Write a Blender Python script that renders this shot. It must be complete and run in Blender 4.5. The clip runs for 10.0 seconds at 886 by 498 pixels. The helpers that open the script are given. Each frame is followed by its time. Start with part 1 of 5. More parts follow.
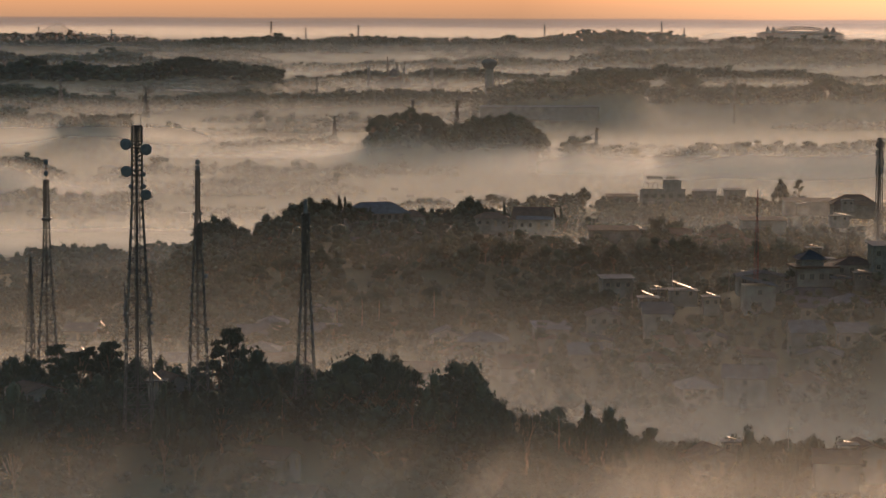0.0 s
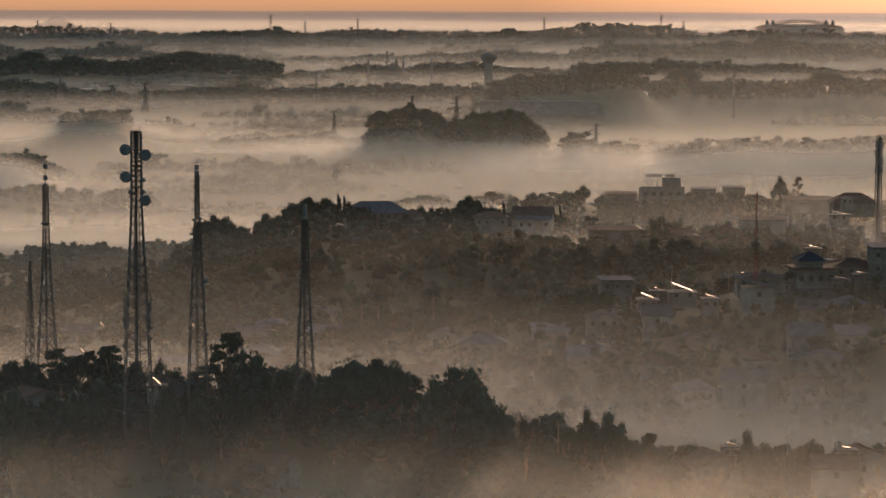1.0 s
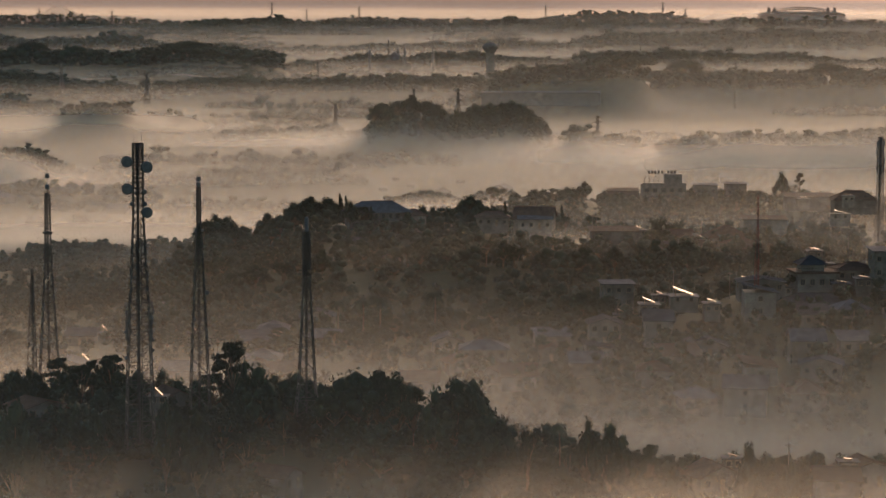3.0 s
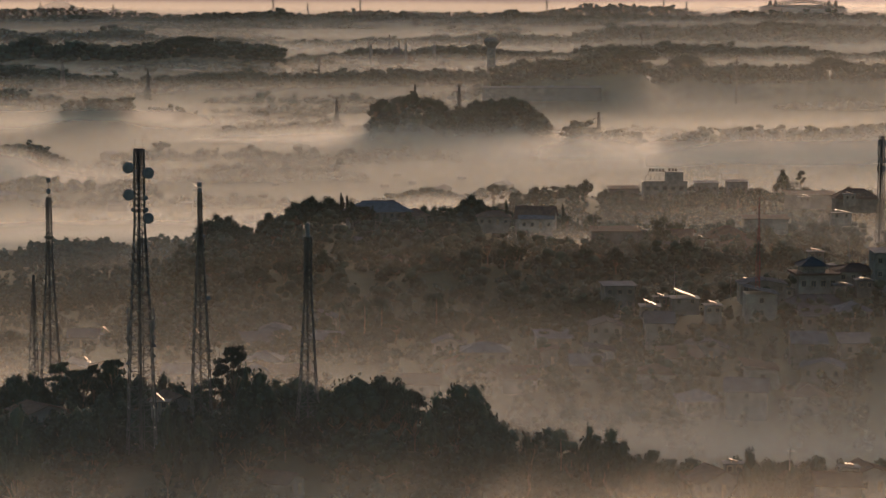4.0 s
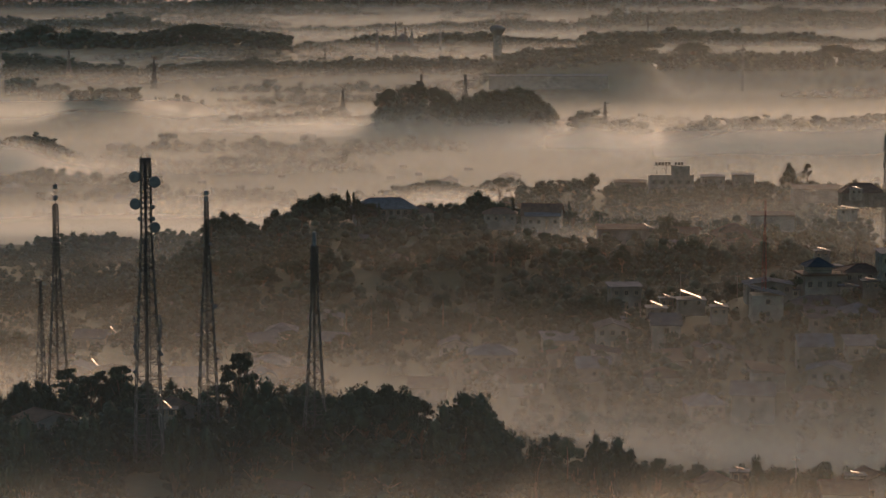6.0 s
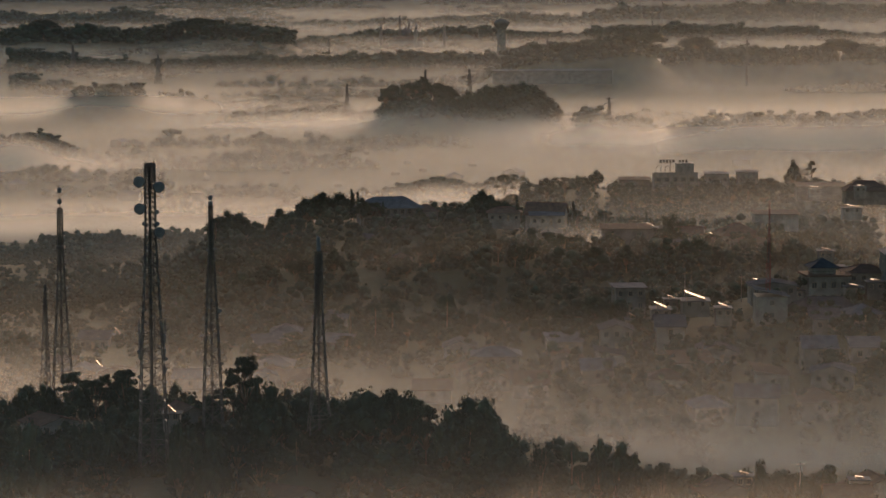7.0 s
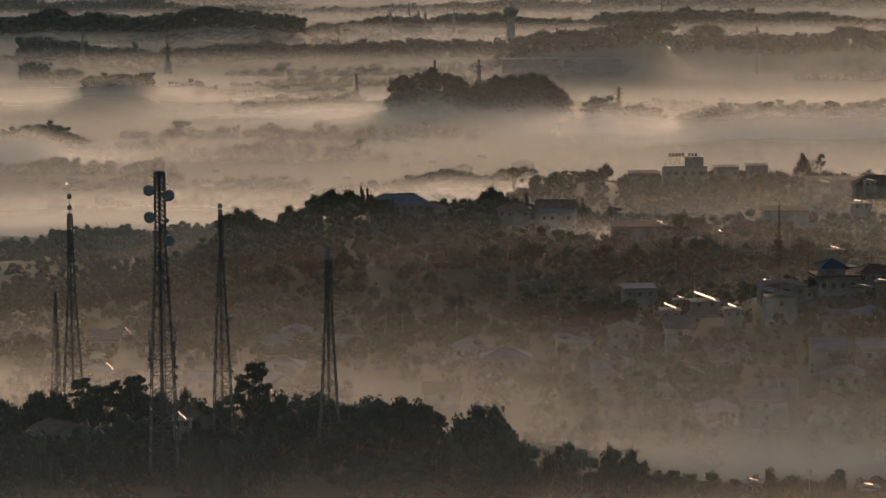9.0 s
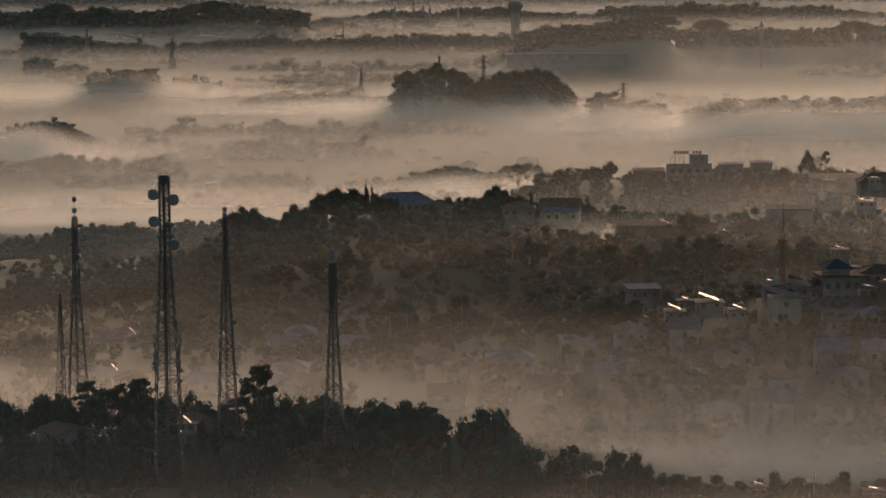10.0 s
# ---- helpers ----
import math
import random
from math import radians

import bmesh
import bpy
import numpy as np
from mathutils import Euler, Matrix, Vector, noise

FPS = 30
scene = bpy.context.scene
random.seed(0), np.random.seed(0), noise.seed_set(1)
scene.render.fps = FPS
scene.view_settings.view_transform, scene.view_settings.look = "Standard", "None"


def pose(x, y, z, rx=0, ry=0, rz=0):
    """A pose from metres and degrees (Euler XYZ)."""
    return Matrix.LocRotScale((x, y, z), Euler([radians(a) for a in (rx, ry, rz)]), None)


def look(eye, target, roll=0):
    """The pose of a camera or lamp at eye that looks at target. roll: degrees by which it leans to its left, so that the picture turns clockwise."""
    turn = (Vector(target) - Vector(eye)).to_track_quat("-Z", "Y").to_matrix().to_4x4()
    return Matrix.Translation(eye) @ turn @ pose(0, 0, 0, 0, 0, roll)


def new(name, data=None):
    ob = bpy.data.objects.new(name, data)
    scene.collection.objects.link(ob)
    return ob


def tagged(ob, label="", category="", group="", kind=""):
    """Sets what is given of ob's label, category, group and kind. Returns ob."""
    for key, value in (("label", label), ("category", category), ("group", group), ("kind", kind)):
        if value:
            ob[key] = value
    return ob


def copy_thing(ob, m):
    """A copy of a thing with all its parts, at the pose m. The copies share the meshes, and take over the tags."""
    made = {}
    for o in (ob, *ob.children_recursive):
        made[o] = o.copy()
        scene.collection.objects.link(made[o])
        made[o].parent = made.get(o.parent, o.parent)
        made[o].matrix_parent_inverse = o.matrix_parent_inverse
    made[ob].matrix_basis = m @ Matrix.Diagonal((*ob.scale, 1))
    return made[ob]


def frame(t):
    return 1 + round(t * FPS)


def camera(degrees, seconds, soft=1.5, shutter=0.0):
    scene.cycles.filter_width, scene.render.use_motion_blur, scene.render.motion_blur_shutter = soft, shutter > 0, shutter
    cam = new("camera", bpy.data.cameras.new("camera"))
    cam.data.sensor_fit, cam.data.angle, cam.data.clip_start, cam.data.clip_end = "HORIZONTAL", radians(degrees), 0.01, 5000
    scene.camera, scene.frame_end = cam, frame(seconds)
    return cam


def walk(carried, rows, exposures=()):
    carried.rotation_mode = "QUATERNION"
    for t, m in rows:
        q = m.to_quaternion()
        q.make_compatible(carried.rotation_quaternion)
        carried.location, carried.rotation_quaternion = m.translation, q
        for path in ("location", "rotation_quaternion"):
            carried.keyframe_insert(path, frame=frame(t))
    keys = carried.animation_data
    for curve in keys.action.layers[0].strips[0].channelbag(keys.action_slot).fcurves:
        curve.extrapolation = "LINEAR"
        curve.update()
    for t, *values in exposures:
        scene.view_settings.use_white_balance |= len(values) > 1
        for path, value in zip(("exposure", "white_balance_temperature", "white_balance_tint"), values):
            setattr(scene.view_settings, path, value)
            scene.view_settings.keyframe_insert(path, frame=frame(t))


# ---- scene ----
# ---- camera and its rise ----
cam = camera(20.0, 10.0, soft=1.5)
PATH = [
    (0, (-0.087, 0.0, 100.000), (-0.087, 497.908, 54.313), 0.240),
    (0.5, (-0.067, 0.0, 101.300), (0.039, 497.834, 54.810), 0.232),
    (1, (-0.050, 0.0, 102.585), (0.050, 497.760, 55.311), 0.220),
    (1.5, (-0.035, 0.0, 103.869), (0.062, 497.685, 55.813), 0.205),
    (2, (-0.022, 0.0, 105.174), (0.016, 497.613, 56.377), 0.187),
    (2.5, (-0.010, 0.0, 106.397), (-0.125, 497.544, 56.895), 0.166),
    (4, (0.020, 0.0, 110.204), (-0.487, 497.316, 58.465), 0.090),
    (4.5, (0.030, 0.0, 111.447), (-0.669, 497.225, 58.844), 0.062),
    (5, (0.041, 0.0, 112.613), (-1.018, 497.136, 59.181), 0.032),
    (5.5, (0.052, 0.0, 113.869), (-1.388, 497.042, 59.577), 0.001),
    (7, (0.098, 0.0, 117.538), (-2.570, 496.770, 60.859), -0.098),
    (7.5, (0.118, 0.0, 118.732), (-3.076, 496.678, 61.284), -0.133),
    (8, (0.141, 0.0, 119.906), (-3.620, 496.580, 61.649), -0.168),
    (8.5, (0.168, 0.0, 121.106), (-4.137, 496.475, 61.992), -0.205),
    (9, (0.198, 0.0, 122.260), (-4.450, 496.370, 62.302), -0.242),
    (9.5, (0.233, 0.0, 123.386), (-4.935, 496.271, 62.654), -0.281),
    (10, (0.273, 0.0, 124.408), (-5.330, 496.186, 63.021), -0.320),
]
walk(cam, [(t, look(eye, target, roll)) for t, eye, target, roll in PATH])
scene.cycles.transparent_max_bounces = 96

# ---- sky and sun ----
SUN_AZ, SUN_EL = 12.0, 10.0      # degrees to the right of +y, and above the horizon
world = bpy.data.worlds.new("dawn_sky")
scene.world = world
world.use_nodes = True
wn, wl = world.node_tree.nodes, world.node_tree.links
sky = wn.new("ShaderNodeTexSky")
sky.sky_type = 'NISHITA'
sky.sun_disc = False
sky.sun_elevation, sky.sun_rotation = radians(SUN_EL), radians(SUN_AZ)
sky.air_density, sky.dust_density, sky.ozone_density = 1.4, 1.0, 2.0
wl.new(sky.outputs[0], wn["Background"].inputs[0])
wn["Background"].inputs[1].default_value = 0.15
sun = new("sun", bpy.data.lights.new("sun", 'SUN'))
sun.data.energy, sun.data.angle, sun.data.color = 4.1, radians(28.0), (1.0, 0.67, 0.47)
sa, se = radians(SUN_AZ), radians(SUN_EL)
SUN_DIR = Vector((math.sin(sa) * math.cos(se), math.cos(sa) * math.cos(se), math.sin(se)))
sun.rotation_mode = 'QUATERNION'
sun.rotation_quaternion = SUN_DIR.to_track_quat('Z', 'Y')
scene.view_settings.exposure = 0.1


# ---- materials ----
def material(name):
    m = bpy.data.materials.new(name)
    m.use_nodes = True
    return m, m.node_tree.nodes, m.node_tree.links


def surface(name, low, high, rough=0.8, metal=0.0, scale=1.0, detail=6.0, vary=0.25, bump=0.3, fine=12.0, spec=0.3, per_object=True):
    """Two scales of noise between two colours, shifted a little from object to object, with a bump."""
    m, n, l = material(name)
    b = n["Principled BSDF"]
    geo = n.new("ShaderNodeNewGeometry")
    big, small = n.new("ShaderNodeTexNoise"), n.new("ShaderNodeTexNoise")
    big.inputs["Scale"].default_value, big.inputs["Detail"].default_value = scale, detail
    small.inputs["Scale"].default_value, small.inputs["Detail"].default_value = scale * fine, 4.0
    for t in (big, small):
        l.new(geo.outputs["Position"], t.inputs["Vector"])
    add = n.new("ShaderNodeMath")
    add.operation = 'MULTIPLY_ADD'
    l.new(small.outputs[0], add.inputs[0])
    add.inputs[1].default_value = 0.45
    l.new(big.outputs[0], add.inputs[2])
    ramp = n.new("ShaderNodeValToRGB")
    ramp.color_ramp.elements[0].position, ramp.color_ramp.elements[1].position = 0.5, 0.95
    ramp.color_ramp.elements[0].color, ramp.color_ramp.elements[1].color = (*low, 1), (*high, 1)
    l.new(add.outputs[0], ramp.inputs[0])
    hsv = n.new("ShaderNodeHueSaturation")
    info = n.new("ShaderNodeObjectInfo")
    val = n.new("ShaderNodeMapRange")
    val.inputs["To Min"].default_value, val.inputs["To Max"].default_value = 1 - vary, 1 + vary
    l.new(info.outputs["Random"] if per_object else geo.outputs["Random Per Island"], val.inputs["Value"])
    l.new(val.outputs[0], hsv.inputs["Value"])
    l.new(ramp.outputs[0], hsv.inputs["Color"])
    l.new(hsv.outputs[0], b.inputs["Base Color"])
    b.inputs["Roughness"].default_value, b.inputs["Metallic"].default_value = rough, metal
    b.inputs["Specular IOR Level"].default_value = spec
    if bump:
        bp = n.new("ShaderNodeBump")
        bp.inputs["Strength"].default_value = bump
        l.new(small.outputs[0], bp.inputs["Height"])
        l.new(bp.outputs[0], b.inputs["Normal"])
    return m


M_GROUND = surface("ground_soil_and_scrub", (0.03, 0.04, 0.022), (0.07, 0.065, 0.042), 0.95, scale=0.03, fine=20, spec=0.1)
M_LEAF = surface("tropical_foliage", (0.016, 0.03, 0.021), (0.026, 0.044, 0.031), 0.95, scale=0.5, fine=6, vary=0.2, bump=0.0, spec=0.1)
M_LEAF_STUFF = surface("far_foliage", (0.016, 0.03, 0.022), (0.026, 0.044, 0.033), 0.95, scale=0.15, fine=5, vary=0.15, bump=0.0, spec=0.1, per_object=False)
M_BARK = surface("bark", (0.06, 0.045, 0.03), (0.16, 0.12, 0.09), 0.9, scale=2.0, spec=0.1)
M_STEEL = surface("weathered_steel", (0.035, 0.036, 0.038), (0.085, 0.085, 0.085), 0.5, 0.5, scale=1.5, vary=0.1, bump=0.1)
M_DISH = surface("weathered_dish_plastic", (0.06, 0.07, 0.08), (0.13, 0.14, 0.15), 0.8, 0.0, scale=1.0, vary=0.1, bump=0.05)
M_RED = surface("red_tower_paint", (0.12, 0.025, 0.02), (0.2, 0.045, 0.035), 0.6, scale=1.5, vary=0.05, bump=0.05)
M_WALL = surface("stained_plaster", (0.075, 0.07, 0.066), (0.17, 0.16, 0.15), 0.9, scale=0.35, vary=0.3, bump=0.15)
M_ROOF = surface("weathered_zinc_roof", (0.036, 0.043, 0.055), (0.072, 0.082, 0.10), 0.95, 0.0, scale=0.5, vary=0.35, bump=0.15, spec=0.03)
M_BRIGHT_ROOF = surface("new_zinc_sheet", (0.075, 0.044, 0.021), (0.10, 0.053, 0.021), 0.55, 1.0, scale=0.4, vary=0.05, bump=0.04)
M_TILE = surface("dark_clay_tile_roof", (0.05, 0.036, 0.032), (0.10, 0.065, 0.052), 0.95, scale=0.8, vary=0.25, bump=0.3, spec=0.03)
M_PANE = surface("dark_window_pane", (0.02, 0.025, 0.03), (0.05, 0.055, 0.06), 0.25, scale=0.3, vary=0.2, bump=0.0, spec=0.5)
M_CONCRETE = surface("grey_concrete", (0.07, 0.07, 0.068), (0.18, 0.175, 0.165), 0.9, scale=0.6, vary=0.15)
M_DARKMETAL = surface("dark_metal", (0.03, 0.03, 0.03), (0.08, 0.08, 0.08), 0.6, 0.4, scale=2.0, vary=0.1, bump=0.05)
M_WOOD = surface("weathered_timber", (0.10, 0.08, 0.06), (0.24, 0.19, 0.14), 0.9, scale=1.5, vary=0.2)


def mist_material(name, beams, tint=(0.92, 0.84, 0.755)):
    """Thin sunlit water mist: clear above its top, thicker towards its foot, drifting in wisps. beams: strength of
    slanting sunbeams painted as streaks of density.
    """
    m, n, l = material(name)
    n.remove(n["Principled BSDF"])
    out = n["Material Output"]

    def calc(op, a, b=0.0, c=0.0):
        node = n.new("ShaderNodeMath")
        node.operation = op
        for k, v in enumerate((a, b, c)):
            if isinstance(v, (int, float)):
                node.inputs[k].default_value = v
            else:
                l.new(v, node.inputs[k])
        return node.outputs[0]

    def told(name_):
        node = n.new("ShaderNodeAttribute")
        node.attribute_name = name_
        return node.outputs["Fac"]

    def step(value, low, high):
        node = n.new("ShaderNodeMapRange")
        node.interpolation_type = 'SMOOTHSTEP'
        l.new(value, node.inputs["Value"])
        for key, v in (("From Min", low), ("From Max", high)):
            if isinstance(v, (int, float)):
                node.inputs[key].default_value = v
            else:
                l.new(v, node.inputs[key])
        return node.outputs[0]

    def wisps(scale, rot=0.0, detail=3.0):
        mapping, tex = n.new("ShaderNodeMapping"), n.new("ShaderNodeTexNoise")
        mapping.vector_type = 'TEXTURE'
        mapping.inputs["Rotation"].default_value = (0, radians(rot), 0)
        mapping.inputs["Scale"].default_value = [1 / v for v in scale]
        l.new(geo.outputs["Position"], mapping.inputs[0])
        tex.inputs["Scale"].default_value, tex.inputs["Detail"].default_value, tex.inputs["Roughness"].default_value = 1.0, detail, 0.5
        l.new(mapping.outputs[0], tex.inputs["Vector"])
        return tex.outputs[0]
    geo, sep = n.new("ShaderNodeNewGeometry"), n.new("ShaderNodeSeparateXYZ")
    l.new(geo.outputs["Position"], sep.inputs[0])
    thick = told("mist_thick")
    lift = calc('MULTIPLY', calc('SUBTRACT', wisps((0.011, 0.011, 0.05)), 0.5), calc('MULTIPLY', thick, 0.4))
    below = calc('SUBTRACT', calc('ADD', told("mist_top"), lift), sep.outputs["Z"])
    veil = calc('MULTIPLY', step(below, 0.0, thick), told("mist_density"))
    veil = calc('MULTIPLY', veil, step(told("over_ground"), 0.0, 1.0))
    # sunbeams drawn as slanting streaks in the mist's density
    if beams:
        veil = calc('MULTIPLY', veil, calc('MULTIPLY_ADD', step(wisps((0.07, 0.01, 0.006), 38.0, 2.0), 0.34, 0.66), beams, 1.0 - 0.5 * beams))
    veil = calc('MINIMUM', veil, 0.46)
    scatter, through_light, both, clear, mix = (n.new(k) for k in ("ShaderNodeBsdfDiffuse", "ShaderNodeBsdfTranslucent", "ShaderNodeMixShader", "ShaderNodeBsdfTransparent", "ShaderNodeMixShader"))
    scatter.inputs[0].default_value = through_light.inputs[0].default_value = (*tint, 1)
    both.inputs[0].default_value = 0.6
    l.new(scatter.outputs[0], both.inputs[1])
    l.new(through_light.outputs[0], both.inputs[2])
    l.new(veil, mix.inputs[0])
    l.new(clear.outputs[0], mix.inputs[1])
    l.new(both.outputs[0], mix.inputs[2])
    l.new(mix.outputs[0], out.inputs[0])
    return m


# tints put warm sunlit and cool skylit mist colour into the base colour
M_MIST, M_MIST_NEAR, M_HAZE = mist_material("morning_mist", 0.0), mist_material("mist_with_painted_beams", 0.9, (0.95, 0.82, 0.69)), mist_material("bluish_tinted_haze", 0.0, (0.62, 0.74, 0.86))


# ---- mesh helpers ----
def mesh_of(name, verts, faces, mat, smooth=False):
    me = bpy.data.meshes.new(name)
    me.from_pydata([tuple(v) for v in verts], [], [tuple(f) for f in faces])
    me.materials.append(mat)
    if smooth:
        me.polygons.foreach_set("use_smooth", [True] * len(me.polygons))
    me.update()
    return me


class Builder:
    """Gathers vertices and faces of one mesh."""

    def __init__(self):
        self.v, self.f = [], []

    def add(self, verts, faces):
        k = len(self.v)
        self.v += [tuple(p) for p in verts]
        self.f += [tuple(i + k for i in q) for q in faces]
        return self

    def box(self, cx, cy, z0, sx, sy, sz, taper=1.0, turn=0.0):
        c, s = math.cos(turn), math.sin(turn)
        pts = []
        for z, k in ((z0, 1.0), (z0 + sz, taper)):
            for a, b in ((-1, -1), (1, -1), (1, 1), (-1, 1)):
                x, y = a * sx / 2 * k, b * sy / 2 * k
                pts.append((cx + c * x - s * y, cy + s * x + c * y, z))
        return self.add(pts, [(0, 3, 2, 1), (4, 5, 6, 7), (0, 1, 5, 4), (1, 2, 6, 5), (2, 3, 7, 6), (3, 0, 4, 7)])

    def bar(self, p, q, r, r2=None, sides=4):
        p, q = Vector(p), Vector(q)
        d = (q - p)
        if d.length < 1e-6:
            return self
        d.normalize()
        a = d.orthogonal().normalized()
        b = d.cross(a)
        r2 = r if r2 is None else r2
        pts = []
        for o, rad in ((p, r), (q, r2)):
            for k in range(sides):
                w = 2 * math.pi * (k + 0.5) / sides
                pts.append(o + a * rad * math.cos(w) + b * rad * math.sin(w))
        fs = [(k, (k + 1) % sides, sides + (k + 1) % sides, sides + k) for k in range(sides)]
        fs += [tuple(range(sides))[::-1], tuple(range(sides, 2 * sides))]
        return self.add(pts, fs)

    def lathe(self, rings, sides=20, at=(0, 0, 0)):
        """rings: (radius, z) from bottom to top."""
        pts, fs = [], []
        for r, z in rings:
            for k in range(sides):
                w = 2 * math.pi * k / sides
                pts.append((at[0] + r * math.cos(w), at[1] + r * math.sin(w), at[2] + z))
        for j in range(len(rings) - 1):
            for k in range(sides):
                fs.append((j * sides + k, j * sides + (k + 1) % sides, (j + 1) * sides + (k + 1) % sides, (j + 1) * sides + k))
        fs += [tuple(range(sides))[::-1], tuple(range((len(rings) - 1) * sides, len(rings) * sides))]
        return self.add(pts, fs)

    def mesh(self, name, mat, smooth=False):
        return mesh_of(name, self.v, self.f, mat, smooth)


def part(name, me, parent, label="", m=None):
    ob = new(name, me)
    ob.parent = parent
    if m is not None:
        ob.matrix_basis = m
    if label:
        tagged(ob, label)
    return ob


def thing(name, m, label, category, group="", kind=""):
    ob = new(name)
    ob.empty_display_size = 0.5
    ob.matrix_basis = m
    return tagged(ob, label, category, group, kind)


# ---- terrain ----
def profile(points, x):
    xs, zs = zip(*points)
    return float(np.interp(x, xs, zs))


# crest lines of the tree tops, (x, height), tier by tier, with their distance, reach, and tree height
TIERS = {
    "hill": (480, 40, 12, [(-85, 28.3), (-73, 29.5), (-60, 28.5), (-49, 28.5), (-42, 30.2), (-36, 34.0), (-33, 34.9), (-27, 32.4), (-18, 33.6), (-7, 30.3), (3, 32.6), (13, 26.0), (19, 23.3), (29, 25.0), (37, 21.7), (45, 19.5), (59, 20.7), (72, 20.4), (86, 20.3)]),
    "hill_back": (526, 24, 11, [(-98, 28.4), (-94, 28.2), (-86, 29.9), (-80, 29.9), (-74, 30.2), (-66, 29.5), (-54, 28.0), (-46, 29.1), (-39, 28.6), (-27, 26.6), (-14, 26.2), (-4, 24.5)]),
    "slope_low": (600, 45, 5, [(-107, 17.3), (-39, 19.6), (-11, 19.8), (16, 17.8), (29, 19.9), (43, 22.0), (63, 23.5), (84, 25.0), (107, 27.1)]),
    "slope_top": (665, 45, 6, [(-118, 16.7), (-50, 18.5), (-34, 20.8), (-2, 22.8), (10, 24.1), (20, 27.9), (32, 29.5), (44, 30.3), (63, 29.6), (78, 31.9), (92, 35.0), (118, 38.1)]),
    "shoulder": (775, 60, 9, [(-137, 14.4), (-80, 21.7), (-62, 26.2), (-39, 31.0), (-25, 30.7), (-15, 29.0), (-4, 32.2), (3, 33.6), (13, 33.0), (24, 34.8), (31, 32.7), (38, 33.6), (55, 32.8), (66, 36.4), (81, 34.3), (90, 35.8), (108, 36.7), (115, 34.8), (137, 31.4)]),
    "ridge": (885, 70, 10, [(-157, 7.3), (-117, 12.5), (-97, 16.6), (-86, 28.3), (-79, 29.9), (-73, 27.7), (-67, 26.7), (-61, 30.4), (-53, 34.4), (-47, 36.4), (-37, 36.5), (-17, 33.8), (-5, 33.8), (3, 33.8), (9, 36.7), (15, 33.9), (23, 32.7), (43, 31.6), (53, 30.2), (73, 28.9), (103, 30.5), (156, 30.7)]),
    "left_hill": (1076, 55, 9, [(-191, -4.2), (-178, 1.5), (-160, 5.0), (-149, 1.4), (-135, 0.5), (-125, 3.4), (-113, 4.0), (-101, 3.0), (-45, 3.8), (18, 11.3)]),
    "grove": (1735, 30, 16, [(-52, 26.4), (-46, 31.9), (-33, 33.9), (-22, 37.0), (-13, 33.9), (-2, 30.5), (10, 30.1), (17, 32.1), (29, 33.0), (47, 35.4), (55, 33.1), (62, 28.4), (69, 20.6)]),
    "sign_ridge": (1110, 90, 8, [(-1, 2.2), (19, 12.3), (29, 17.4), (39, 21.2), (49, 23.7), (59, 26.0), (65, 24.8), (74, 22.3), (86, 21.9), (116, 23.5), (136, 22.6), (154, 22.9), (164, 22.7), (196, 21.3)]),
}
